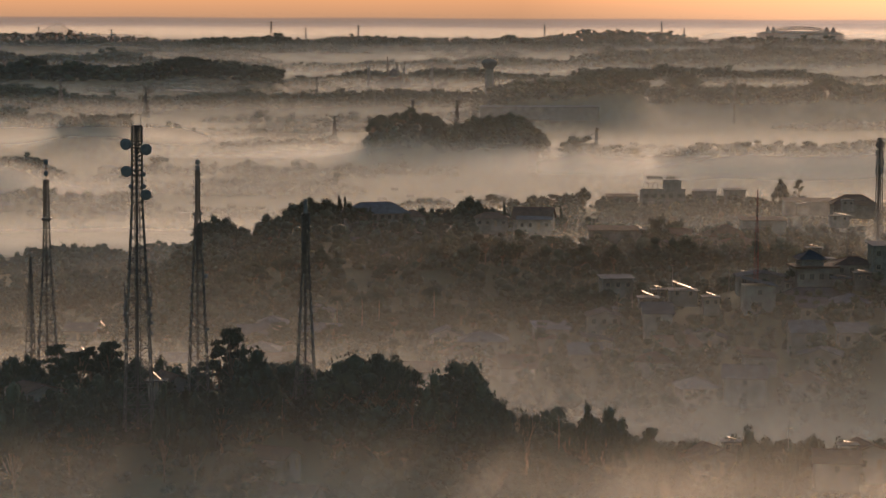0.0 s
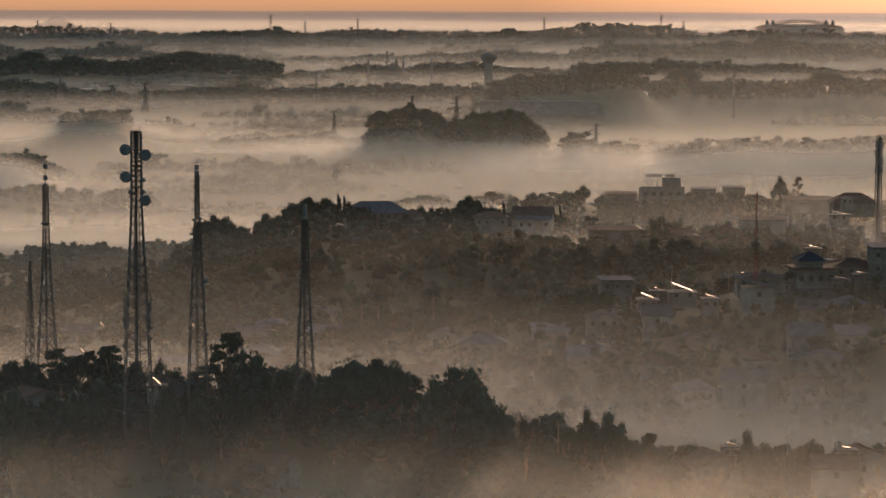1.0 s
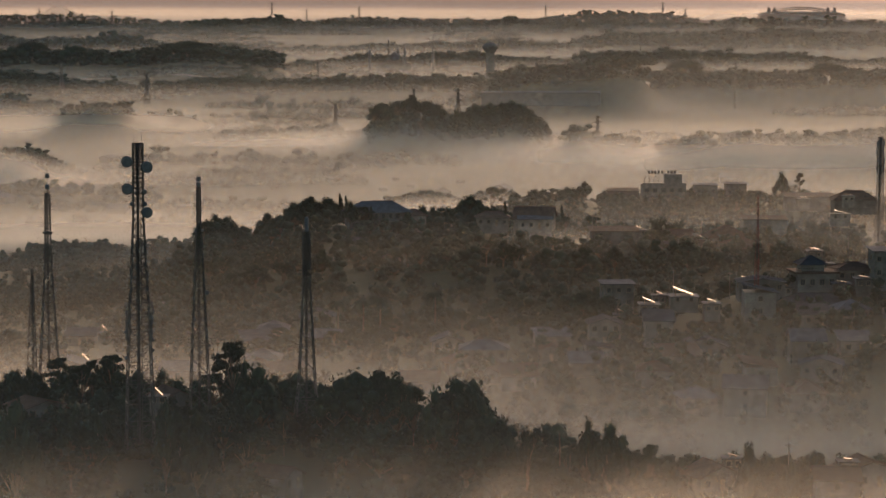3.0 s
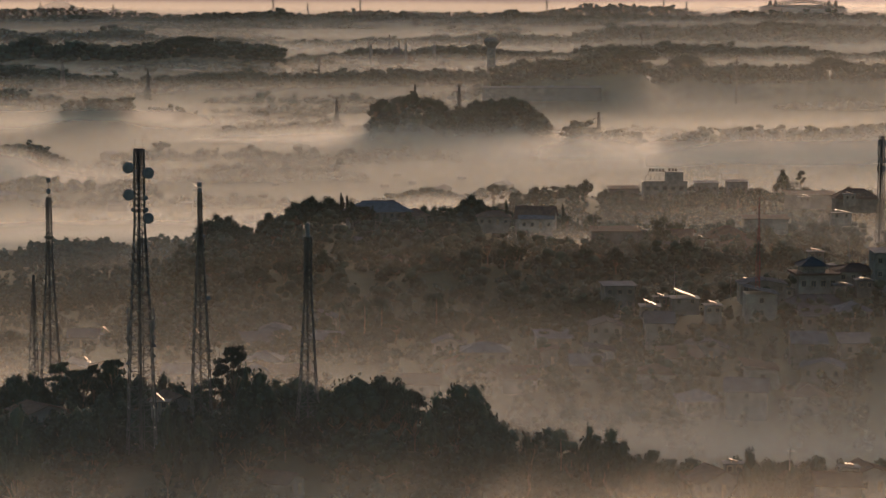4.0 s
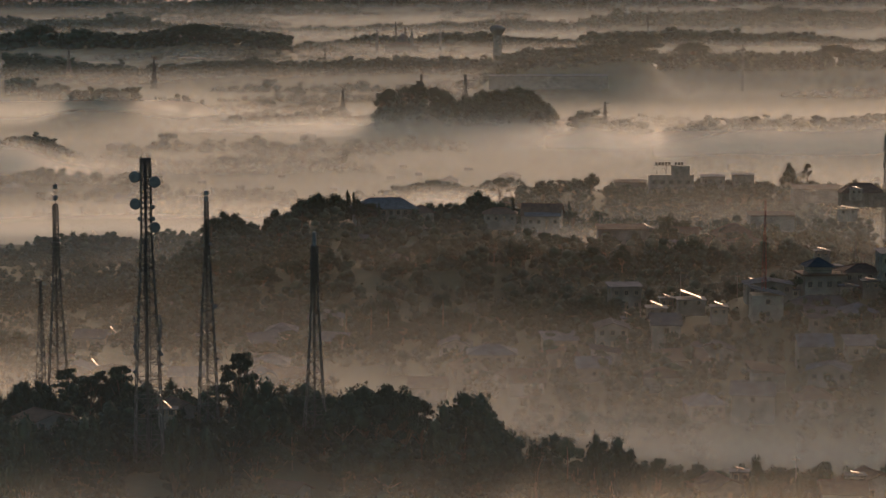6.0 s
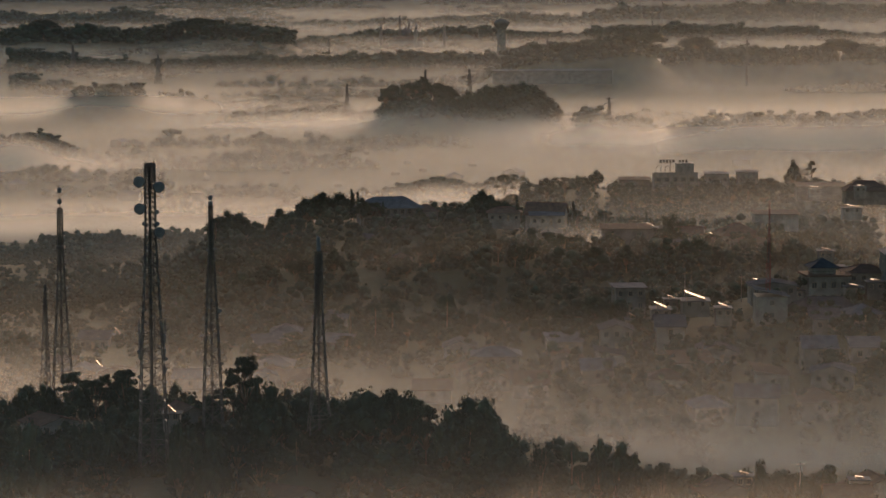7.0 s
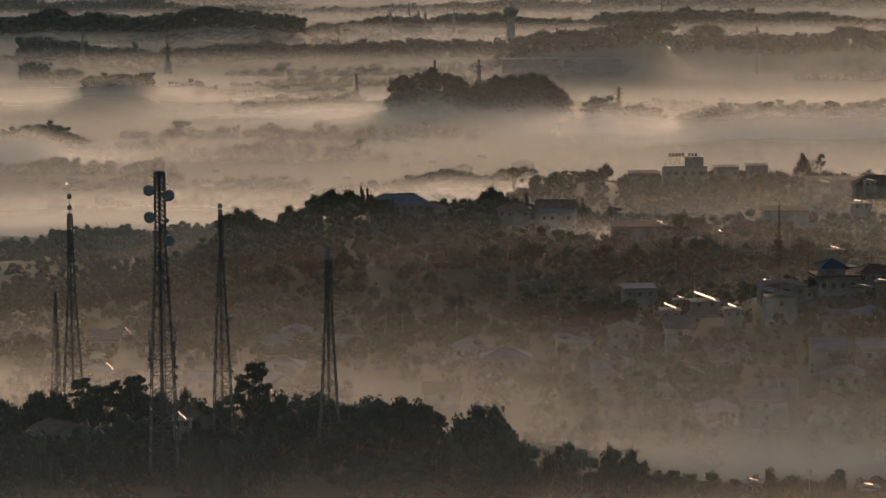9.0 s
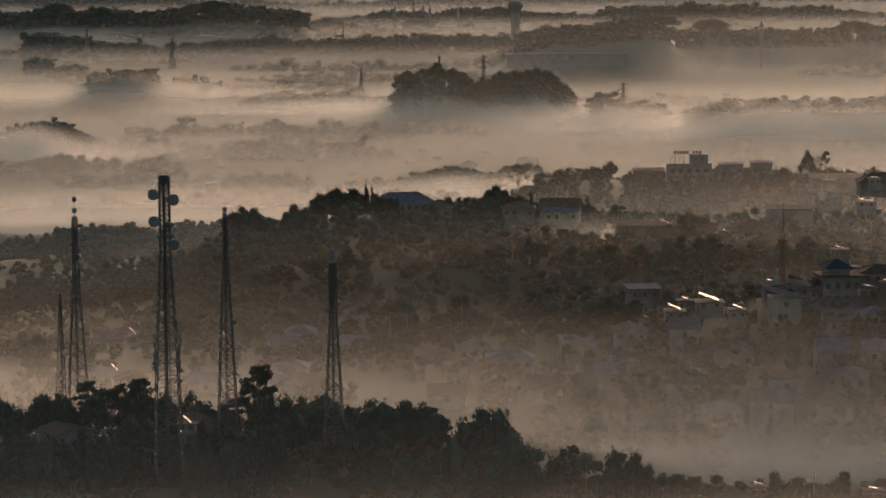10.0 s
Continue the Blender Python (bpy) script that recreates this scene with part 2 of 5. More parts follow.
# rows of woods on low rises of the plain: distance, depth, spacing, rows, jaggedness, size, crest line
WOODS = [
    (1290, 30, 5.0, 3, 2.0, 1.1, [(-156, -8.5), (-136, -5.5), (-106, -6.8), (-54, 0.7), (-25, 4.6), (-13, 7.6), (4, 6.2), (13, 4.8), (25, 9.5), (34, 7.8), (42, 2.0)]),
    (1940, 30, 5.0, 3, 2.0, 1.3, [(-294, 21.9), (-286, 24.1), (-268, 24.6), (-255, 25.1), (-241, 23.9), (-239, 16.9)]),
    (1500, 24, 5.0, 3, 3.0, 1.0, [(-279, 15.1), (-265, 16.5), (-255, 18.6), (-245, 15.9), (-235, 11.9), (-228, 9.2)]),
    (2027, 40, 5.0, 3, 2.0, 1.3, [(-248, 7.3), (-235, 13.3), (-228, 15.6), (-217, 12.4), (-207, 10.6), (-185, 7.1), (-166, 8.5), (-153, 10.0), (-130, 6.9), (-103, 10.2), (-84, 5.7)]),
    (1860, 40, 5.0, 3, 2.0, 1.3, [(-169, 8.0), (-119, 9.1), (-94, 10.9), (-61, 10.2), (-52, 11.5)]),
    (2214, 30, 5.0, 3, 2.0, 1.4, [(-391, 21.6), (-381, 22.6), (-367, 19.7), (-363, 15.7), (-351, 15.8), (-338, 11.9)]),
    (1613, 40, 5.0, 3, 2.0, 1.2, [(143, 15.7), (169, 20.1), (187, 22.0), (212, 20.7), (241, 21.9), (259, 22.3), (284, 25.3), (310, 25.4)]),
    (1665, 25, 5.0, 3, 2.0, 1.2, [(79, 16.4), (89, 20.2), (96, 18.0), (103, 15.0), (114, 16.5), (124, 14.7), (131, 10.2)]),
    (2443, 50, 5.0, 3, 2.0, 1.6, [(-423, 16.8), (-412, 23.4), (-401, 27.9), (-387, 25.7), (-376, 14.8)]),
    (2285, 50, 6, 4, 2.0, 1.6, [(43, 37.4), (59, 42.0), (69, 44.1), (90, 46.8), (110, 47.9), (131, 49.5), (151, 53.2), (174, 52.2), (181, 47.1), (183, 41.0)]),
    (2390, 60, 5.0, 3, 2.0, 1.6, [(196, 37.2), (217, 39.5), (229, 44.3), (241, 38.5), (276, 38.7), (319, 37.8), (346, 38.9), (362, 43.3), (383, 39.1), (420, 40.3), (459, 39.4)]),
    (2500, 60, 5.0, 3, 2.0, 1.6, [(-441, 35.6), (-407, 32.9), (-357, 23.0), (-301, 21.0), (-256, 25.1), (-205, 28.2), (-160, 25.5), (-104, 28.6), (-48, 29.9), (42, 29.2)]),
    (2954, 60, 5.0, 3, 2.0, 1.8, [(-289, 16.2), (-256, 21.7), (-229, 24.4), (-189, 29.2), (-163, 33.3), (-149, 27.4), (-110, 21.0), (-57, 19.9), (50, 21.6)]),
    (2775, 60, 5.0, 3, 2.0, 1.8, [(-526, 48.8), (-489, 45.9), (-452, 52.3), (-427, 48.6), (-365, 48.9), (-315, 50.3), (-284, 54.8), (-252, 51.8), (-228, 50.7), (-196, 47.7), (-178, 42.8)]),
    (3150, 60, 5.0, 3, 2.0, 2.0, [(-188, 23.9), (-131, 31.2), (-103, 36.9), (-60, 32.9), (-4, 39.5), (46, 37.6), (81, 33.5), (152, 31.0), (180, 39.5), (236, 40.5), (293, 42.8), (364, 37.5), (434, 39.2), (505, 30.3), (604, 34.3)]),
    (3500, 80, 5.0, 3, 2.0, 2.2, [(-664, 51.1), (-617, 52.9), (-585, 48.3), (-499, 47.9), (-456, 55.1), (-428, 49.0), (-389, 42.9), (-224, 37.3), (-67, 41.1), (90, 48.0), (168, 44.4), (239, 59.6), (310, 58.3), (427, 62.7), (521, 60.8), (670, 58.3)]),
    (4750, 120, 7, 4, 3.0, 2.4, [(-922, 50.6), (-837, 50.9), (-730, 57.7), (-677, 60.1), (-624, 52.9), (-517, 55.5), (-464, 61.0), (-411, 67.6), (-368, 63.5), (-336, 65.8), (-313, 72.2), (-288, 59.6), (-198, 60.0), (-102, 63.6), (-81, 68.9), (-59, 60.6), (15, 58.7), (69, 61.1), (127, 69.8), (175, 61.5), (335, 62.2), (494, 60.7), (558, 69.5), (654, 67.8), (760, 64.0), (910, 62.5)]),
    (4900, 60, 7, 3, 3.0, 2.2, [(-962, 66.5), (-863, 69.1), (-797, 69.4), (-731, 71.8), (-665, 65.5), (-577, 61.5), (-424, 57.8), (-248, 60.7), (-182, 67.6), (-28, 63.8), (169, 64.6), (235, 73.7), (345, 79.6), (444, 74.5), (499, 63.8), (565, 61.9), (938, 65.7)]),
]
BASE = [(-300, -12), (350, -6), (430, 0), (560, 6), (700, 6), (900, 2), (1050, -4), (1300, -9), (1600, -2), (1900, -2), (2300, 4), (2800, 10), (3200, 18), (3600, 28), (4200, 36), (4700, 46), (5000, 48)]


def ground_z(x, y):
    z = base = float(np.interp(y, [b[0] for b in BASE], [b[1] for b in BASE]))
    wsum, lift = 0.0, 0.0
    for d, reach, tall, pts in TIERS.values():
        w = math.exp(-((y - d) / reach) ** 2)
        inside = min(1.0, max(0.0, (x - pts[0][0] + 60) / 60), max(0.0, (pts[-1][0] + 60 - x) / 60))
        w *= max(0.0, inside)
        wsum += w
        lift += w * (profile(pts, x) - tall - base)
    for d, depth, _, _, _, size, pts in WOODS:
        if abs(y - d) < 4 * depth:
            w = math.exp(-((y - d) / (depth * 1.3)) ** 2) * min(1.0, max(0.0, (x - pts[0][0] + 25) / 25), max(0.0, (pts[-1][0] + 25 - x) / 25))
            if w > 0:
                wsum += w
                lift += w * max(0.0, profile(pts, x) - 12 * size ** 0.5 - base)
    z = base + lift / max(1.0, wsum)
    return z + 1.2 * noise.noise((x * 0.02, y * 0.02, 3.0)) + 0.4 * noise.noise((x * 0.08, y * 0.08, 9.0))


ys = np.r_[np.arange(-300, 400, 50), np.arange(400, 720, 8), np.arange(720, 1250, 14), np.geomspace(1250, 4985, 110)]
nx = 150
gv, gf = [], []
for y in ys:
    half = 160 + 0.30 * max(y, 0)
    for k in range(nx):
        x = -half + 2 * half * k / (nx - 1)
        gv.append((x, float(y), ground_z(x, float(y))))
for j in range(len(ys) - 1):
    for k in range(nx - 1):
        a = j * nx + k
        gf.append((a, a + 1, a + nx + 1, a + nx))
tagged(new("ground", mesh_of("ground", gv, gf, M_GROUND, True)), "dark scrubby soil of hills and a misty plain", "ground", kind="structure")

# ---- mist banks ----
def bank(d, top, thick, density, x0, x1, side=0.0, edge=0.0, mat=M_MIST, hug=9.0):
    """A curved sheet of mist across the view's depth; top is a height or a function of x, side makes it thicker to the right."""
    n_x, n_z = max(24, int((x1 - x0) / 9)), 12
    n_x = min(n_x, 90)
    depth = 8 + 0.008 * d if d < 4700 else 8
    mv, mf = [], []
    told = {"mist_top": [], "mist_thick": [], "mist_density": [], "over_ground": []}
    for k in range(n_x + 1):
        x = x0 + (x1 - x0) * k / n_x
        wave = 0.5 * depth * noise.noise((x * 0.012, d * 0.1, 0.0))
        foot = ground_z(x, d + wave)
        high = max(top(x), foot + 0.4 * thick)
        ends = min(1.0, (x - x0) / edge, (x1 - x) / edge) if edge else 1.0
        for j in range(n_z + 1):
            b = j / n_z
            z = foot - 1 + b * max(4.0, high + thick * 0.5 - foot)
            mv.append((x, d + wave + depth * (0.5 * b + 0.5 * b ** 6), z))
            told["mist_top"].append(high)
            told["mist_thick"].append(thick)
            told["mist_density"].append(density * ends * max(0.0, 1 + side * x / (0.18 * d)))
            told["over_ground"].append((z - foot) / (4.0 if d < 1000 else hug))
    for k in range(n_x):
        for j in range(n_z):
            a = k * (n_z + 1) + j
            mf.append((a, a + n_z + 1, a + n_z + 2, a + 1))
    me = mesh_of("mist_bank", mv, mf, mat, True)
    for key, values in told.items():
        me.attributes.new(key, 'FLOAT', 'POINT').data.foreach_set("value", values)
    return tagged(new("mist_bank", me), "thin sunlit bank of morning mist over the ground", "mist", "mist banks", "stuff")


# across the whole view: distance, top, its rise per metre to the right, thickness, density, thicker to the right by
MIST = [
    (392, 70, 0.0, 40, 0.03, -0.3), (405, 46, 0.0, 44, 0.06, 0.1), (425, 32, 0.01, 24, 0.32, 0.1), (440, 25, 0.0, 22, 0.28, 0.1), (545, 50, -0.03, 44, 0.12, 0.4), (598, 46, -0.03, 42, 0.10, 0.2), (532, 28, -0.03, 26, 0.24, 0.3), (548, 29, -0.04, 28, 0.25, 0.3), (564, 28, -0.04, 28, 0.25, 0.3), (584, 26, -0.03, 28, 0.24, 0.3), (606, 22, -0.02, 20, 0.28, -0.1), (632, 30, 0.05, 28, 0.15, 0.1), (664, 30, 0.06, 26, 0.14, 0.1), (704, 30, 0.05, 28, 0.18, 0.1), (722, 50, 0.04, 40, 0.07, 0.4), (830, 46, 0.0, 36, 0.06, 0.6),
    (965, 10, 0.07, 22, 0.40, 0.1), (990, 50, 0.0, 50, 0.03, -0.5), (1190, 20, 0.02, 26, 0.44, 0.1), (1230, 12, 0.0, 22, 0.42, 0.0), (1260, 50, 0.0, 50, 0.03, -0.4), (1480, 75, 0.0, 60, 0.03, -0.4), (1350, 22, 0.0, 30, 0.40, 0.1), (1450, 22, 0.0, 30, 0.40, 0.1), (1540, 20, 0.0, 26, 0.35, 0.1), (1640, 22, 0.0, 26, 0.35, 0.1), (1700, 18, 0.0, 22, 0.23, 0.1), (1800, 24, 0.0, 24, 0.30, 0.1),
    (1900, 22, 0.0, 24, 0.30, 0.1), (1985, 16, 0.0, 22, 0.27, 0.1), (2080, 20, 0.0, 22, 0.30, 0.1), (2120, 80, 0.0, 60, 0.03, -0.5), (2180, 22, 0.0, 22, 0.27, 0.1), (2340, 30, 0.0, 22, 0.30, 0.1), (2450, 22, 0.0, 20, 0.27, 0.1), (2560, 30, 0.0, 22, 0.30, 0.1), (2650, 36, 0.0, 22, 0.30, 0.1), (2840, 38, 0.0, 22, 0.30, 0.1), (2920, 24, 0.0, 20, 0.35, 0.3), (3040, 34, 0.0, 22, 0.38, 0.3), (3260, 46, 0.0, 22, 0.40, 0.3), (2700, 82, 0.0, 40, 0.02, 0.0), (3300, 92, 0.0, 46, 0.04, -0.5), (3420, 42, 0.0, 20, 0.38, 0.3), (3750, 54, 0.0, 22, 0.42, 0.3), (4000, 52, 0.0, 20, 0.40, 0.3), (4300, 58, 0.0, 20, 0.42, 0.3), (4600, 58, 0.0, 16, 0.40, 0.3),
]
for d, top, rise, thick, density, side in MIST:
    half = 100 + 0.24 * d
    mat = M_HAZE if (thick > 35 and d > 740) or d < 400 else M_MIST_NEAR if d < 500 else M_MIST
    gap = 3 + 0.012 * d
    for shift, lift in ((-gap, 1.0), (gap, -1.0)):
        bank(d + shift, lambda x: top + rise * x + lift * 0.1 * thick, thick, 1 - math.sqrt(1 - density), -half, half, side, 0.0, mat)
# warm haze, denser to the right to imitate the sun's glow: distance, top, density
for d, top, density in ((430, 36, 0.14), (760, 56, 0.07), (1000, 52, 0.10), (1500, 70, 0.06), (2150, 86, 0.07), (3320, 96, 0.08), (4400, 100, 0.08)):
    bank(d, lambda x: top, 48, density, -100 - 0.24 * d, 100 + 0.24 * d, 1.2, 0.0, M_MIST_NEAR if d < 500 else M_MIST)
# lapping round the feet of each row of woods
for d, depth, step, rows, jag, size, pts in WOODS:
    k = 0.45 if d == 2285 else 1.0      # the rise beside the warehouse lies nearly clear
    bank(d - depth * 0.7 - 14, lambda x: profile(pts, x) - 6.0 * size, 14 + 7 * size, 0.34 * k, pts[0][0] - 90, pts[-1][0] + 90, 0.0, 90.0, hug=3.0)
    bank(d - depth * 0.7 - 44, lambda x: profile(pts, x) - 11 * size ** 0.5, 14 + 6 * size, 0.36 * k, pts[0][0] - 90, pts[-1][0] + 90, 0.0, 90.0, hug=3.0)
    if d in (1290, 1500, 1613, 1665, 1860, 2027):      # rows that are nearly drowned
        for gap in (20, 34):
            bank(d - depth * 0.7 - gap, lambda x: profile(pts, x) + 4.0, 14, 0.36, pts[0][0] - 90, pts[-1][0] + 90, 0.0, 90.0, hug=3.0)
d, reach, tall, pts = TIERS["grove"]
bank(d - 34, lambda x: profile(pts, max(-45, min(60, x))) - 7, 26, 0.24, pts[0][0] - 90, pts[-1][0] + 90, 0.0, 60.0)
bank(d - 26, lambda x: profile(pts, max(-45, min(60, x))) - 10, 14, 0.26, pts[0][0] - 90, pts[-1][0] + 90, 0.0, 60.0, hug=3.0)
bank(d - 48, lambda x: profile(pts, max(-45, min(60, x))) - 10, 24, 0.26, pts[0][0] - 120, pts[-1][0] + 120, 0.0, 60.0)

bank(498, lambda x: 23.0, 22, 0.14, -125, -8, 0.0, 22.0)
bank(524, lambda x: 24 - 0.04 * x, 16, 0.34, 8, 150, 0.0, 22.0)
bank(536, lambda x: 22 - 0.02 * x, 16, 0.34, 0, 150, 0.0, 22.0)
bank(815, lambda x: 36 - 0.0006 * (x - 10) ** 2, 14, 0.36, 12, 135, 0.0, 25.0)
bank(1122, lambda x: 12.0, 16, 0.46, -300, -30, 0.0, 40.0, hug=3.0)
bank(1145, lambda x: 12.0, 16, 0.46, -320, 10, 0.0, 40.0, hug=3.0)
bank(1590, lambda x: 34.0, 30, 0.40, 60, 420, 0.0, 70.0)
bank(1905, lambda x: 34.0, 28, 0.42, -460, -130, 0.0, 70.0)
# distant smoke plume, stood in for by a peaked mist bank
bank(4885, lambda x: 72 + 20 * math.exp(-((x + 750) / 30) ** 2), 14, 0.6, -880, -560, 0.0, 60.0)
bank(4774, lambda x: 104.0, 50, 0.45, 420, 960, 0.0, 90.0)
bank(4779, lambda x: 112.0, 40, 0.22, -1200, 1200)

# ---- far sky and haze behind the last hills, painted as a glowing backdrop ----
m_far, n, l = material("glowing_haze_and_dawn_sky")
n.remove(n["Principled BSDF"])
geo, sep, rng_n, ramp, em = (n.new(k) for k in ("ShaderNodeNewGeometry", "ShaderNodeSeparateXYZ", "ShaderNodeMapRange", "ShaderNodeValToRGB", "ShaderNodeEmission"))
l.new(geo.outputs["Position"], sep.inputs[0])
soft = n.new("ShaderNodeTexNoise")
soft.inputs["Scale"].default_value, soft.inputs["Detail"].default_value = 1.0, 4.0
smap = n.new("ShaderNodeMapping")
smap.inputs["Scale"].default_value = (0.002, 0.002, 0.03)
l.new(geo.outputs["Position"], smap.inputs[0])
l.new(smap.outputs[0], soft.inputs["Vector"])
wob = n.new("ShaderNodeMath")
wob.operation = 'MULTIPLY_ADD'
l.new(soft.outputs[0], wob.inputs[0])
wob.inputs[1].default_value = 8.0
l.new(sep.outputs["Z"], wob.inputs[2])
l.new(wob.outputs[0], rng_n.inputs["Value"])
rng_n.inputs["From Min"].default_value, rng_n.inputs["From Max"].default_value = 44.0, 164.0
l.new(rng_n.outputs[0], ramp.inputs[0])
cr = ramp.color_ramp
# emission colours by height: bright haze band, grey band, orange sky
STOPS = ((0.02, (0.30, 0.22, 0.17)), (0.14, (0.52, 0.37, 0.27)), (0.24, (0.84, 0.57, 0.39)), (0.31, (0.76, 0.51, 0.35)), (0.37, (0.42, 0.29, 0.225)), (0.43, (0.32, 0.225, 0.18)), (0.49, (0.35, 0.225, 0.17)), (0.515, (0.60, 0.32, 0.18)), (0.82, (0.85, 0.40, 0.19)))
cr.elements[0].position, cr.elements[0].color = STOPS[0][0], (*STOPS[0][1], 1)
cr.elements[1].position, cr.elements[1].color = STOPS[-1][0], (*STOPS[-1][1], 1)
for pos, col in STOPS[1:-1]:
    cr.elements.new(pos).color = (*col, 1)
# sun's glow painted in: emission grows to the right
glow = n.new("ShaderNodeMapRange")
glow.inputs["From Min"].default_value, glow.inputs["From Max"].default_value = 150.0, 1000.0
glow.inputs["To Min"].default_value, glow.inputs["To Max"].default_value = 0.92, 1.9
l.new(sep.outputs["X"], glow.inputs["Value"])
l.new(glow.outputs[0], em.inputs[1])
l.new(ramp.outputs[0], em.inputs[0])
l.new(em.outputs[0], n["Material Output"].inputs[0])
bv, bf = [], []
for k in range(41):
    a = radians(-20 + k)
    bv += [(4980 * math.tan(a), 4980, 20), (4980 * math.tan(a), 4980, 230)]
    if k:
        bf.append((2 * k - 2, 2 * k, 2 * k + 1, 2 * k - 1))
tagged(new("backdrop", mesh_of("backdrop", bv, bf, m_far)), "glowing backdrop of orange dawn sky over a bright haze band", "sky", kind="structure")


# ---- trees ----
def ico(sub):
    bm = bmesh.new()
    bmesh.ops.create_icosphere(bm, subdivisions=sub, radius=1.0)
    v = np.array([p.co[:] for p in bm.verts])
    f = np.array([[q.index for q in t.verts] for t in bm.faces])
    bm.free()
    return v, f


ICO1 = ico(1)


def rough_ball(rng, centre, radii, which, rough=0.22):
    v, f = which
    d = 1 + rough * rng.normal(size=(len(v), 1)).clip(-1.6, 1.6)
    return v * d * np.array(radii) + np.array(centre), f


def leaves(rng, centre, radii, count, size):
    """Small bent leaf sprays over and within an ellipsoid: two triangles each."""
    d = rng.normal(size=(count, 3))
    d /= np.linalg.norm(d, axis=1)[:, None]
    p = np.array(centre) + d * np.array(radii) * rng.uniform(0.78, 1.12, (count, 1))
    a = rng.normal(size=(count, 3))
    a /= np.linalg.norm(a, axis=1)[:, None]
    b = np.cross(a, rng.normal(size=(count, 3)))
    b /= np.linalg.norm(b, axis=1)[:, None]
    s = size * rng.uniform(0.6, 1.4, (count, 1))
    quad = np.stack([p - a * s, p - b * s * 0.5, p + a * s, p + b * s * 0.5 + np.cross(a, b) * s * 0.3], 1).reshape(-1, 3)
    idx = np.arange(count)[:, None] * 4
    return quad, np.concatenate([idx + [0, 1, 2], idx + [0, 2, 3]])


def joined(name, pieces, mat):
    vs, fs, k = [], [], 0
    for v, f in pieces:
        vs.append(v)
        fs.append(np.asarray(f) + k)
        k += len(v)
    vs, fs = np.concatenate(vs), np.concatenate(fs)
    me = bpy.data.meshes.new(name)
    me.vertices.add(len(vs))
    me.vertices.foreach_set("co", vs.astype(np.float32).ravel())
    me.loops.add(fs.size)
    me.loops.foreach_set("vertex_index", fs.astype(np.int32).ravel())
    me.polygons.add(len(fs))
    me.polygons.foreach_set("loop_start", np.arange(0, fs.size, 3, dtype=np.int32))
    me.polygons.foreach_set("loop_total", np.full(len(fs), 3, dtype=np.int32))
    me.materials.append(mat)
    me.update(calc_edges=True)
    me.validate()
    return me


def trunk_mesh(rng, height, radius, ends, lean=0.0):
    b = Builder()
    path = [Vector((lean * height * t * t + 0.15 * rng.normal() * (t > 0), 0.15 * rng.normal() * (t > 0), height * t - (0.8 if t == 0 else 0))) for t in (0, 0.35, 0.7, 1.0)]
    for k in range(3):
        b.bar(path[k], path[k + 1], radius * (1 - 0.22 * k), radius * (1 - 0.22 * (k + 1)), 7)
    for e in ends:
        start = path[2] + (path[3] - path[2]) * rng.uniform(0, 1)
        mid = start.lerp(Vector(e), 0.55) + Vector((0, 0, rng.uniform(-0.3, 0.5)))
        b.bar(start, mid, radius * 0.42, radius * 0.28, 5).bar(mid, e, radius * 0.28, radius * 0.12, 5)
    return b.mesh("trunk", M_BARK, True)


def broad_tree(rng, h, spread, lobes, dense=1.0, low=0.35, flat=0.7, size=0.36, lean=0.0):
    """A trunk with limbs under a crown of leafy lobes. Returns the meshes of both."""
    pieces, ends = [], []
    for k in range(lobes):
        w = 2 * math.pi * (k + rng.uniform(0, 0.7)) / lobes
        r = spread * 0.5 * math.sqrt(rng.uniform(0.02, 1.0)) * (0.0 if k == 0 else 1.0)
        up = 1 - (r / (spread * 0.5)) ** 2 * 0.4
        top = h * (low + (1 - low) * up * rng.uniform(0.75, 1.0)) if k else h
        rad = spread * rng.uniform(0.16, 0.25)
        rz = rad * flat
        c = (lean * h + r * math.cos(w), r * math.sin(w), top - rz)
        ends.append(c)
        pieces.append(rough_ball(rng, c, (rad * 0.82, rad * 0.82, rz * 0.82), ICO1, 0.1))
        pieces.append(leaves(rng, c, (rad, rad, rz), int(62 * dense), size))
    return trunk_mesh(rng, h * (low + 0.12), 0.035 * h, ends, lean), joined("crown", pieces, M_LEAF)


def pad_tree(rng, h, spread, pads):
    """A forked tree whose thin limbs carry flat pads of foliage."""
    b, pieces = Builder(), []
    fork = Vector((0.2 * rng.normal(), 0, h * 0.42))
    b.bar((0, 0, -0.8), fork, 0.03 * h, 0.02 * h, 7)
    for k in range(pads):
        w = 2 * math.pi * (k * 0.382 + rng.uniform(-0.05, 0.05))
        r = spread * 0.5 * math.sqrt((k + 0.4) / pads)
        top = Vector((r * math.cos(w), r * math.sin(w), h * (0.97 - 0.38 * (k / pads) ** 1.3) + rng.normal() * 0.2))
        mid = fork.lerp(top, 0.5) + Vector((0, 0, 0.25 + 0.3 * rng.normal()))
        b.bar(fork, mid, 0.013 * h, 0.009 * h, 5).bar(mid, top, 0.009 * h, 0.004 * h, 5)
        for j in range(4):
            rad = spread * rng.uniform(0.07, 0.13)
            c = top + Vector((rng.normal() * rad * 0.8, rng.normal() * rad * 0.8, -0.15 * rng.uniform(0, 1)))
            pieces.append(rough_ball(rng, c, (rad * 0.55, rad * 0.55, rad * 0.16), ICO1, 0.25))
            pieces.append(leaves(rng, c, (rad * 1.1, rad * 1.1, rad * 0.42), 60, 0.26))
    return b.mesh("trunk", M_BARK, True), joined("crown", pieces, M_LEAF)


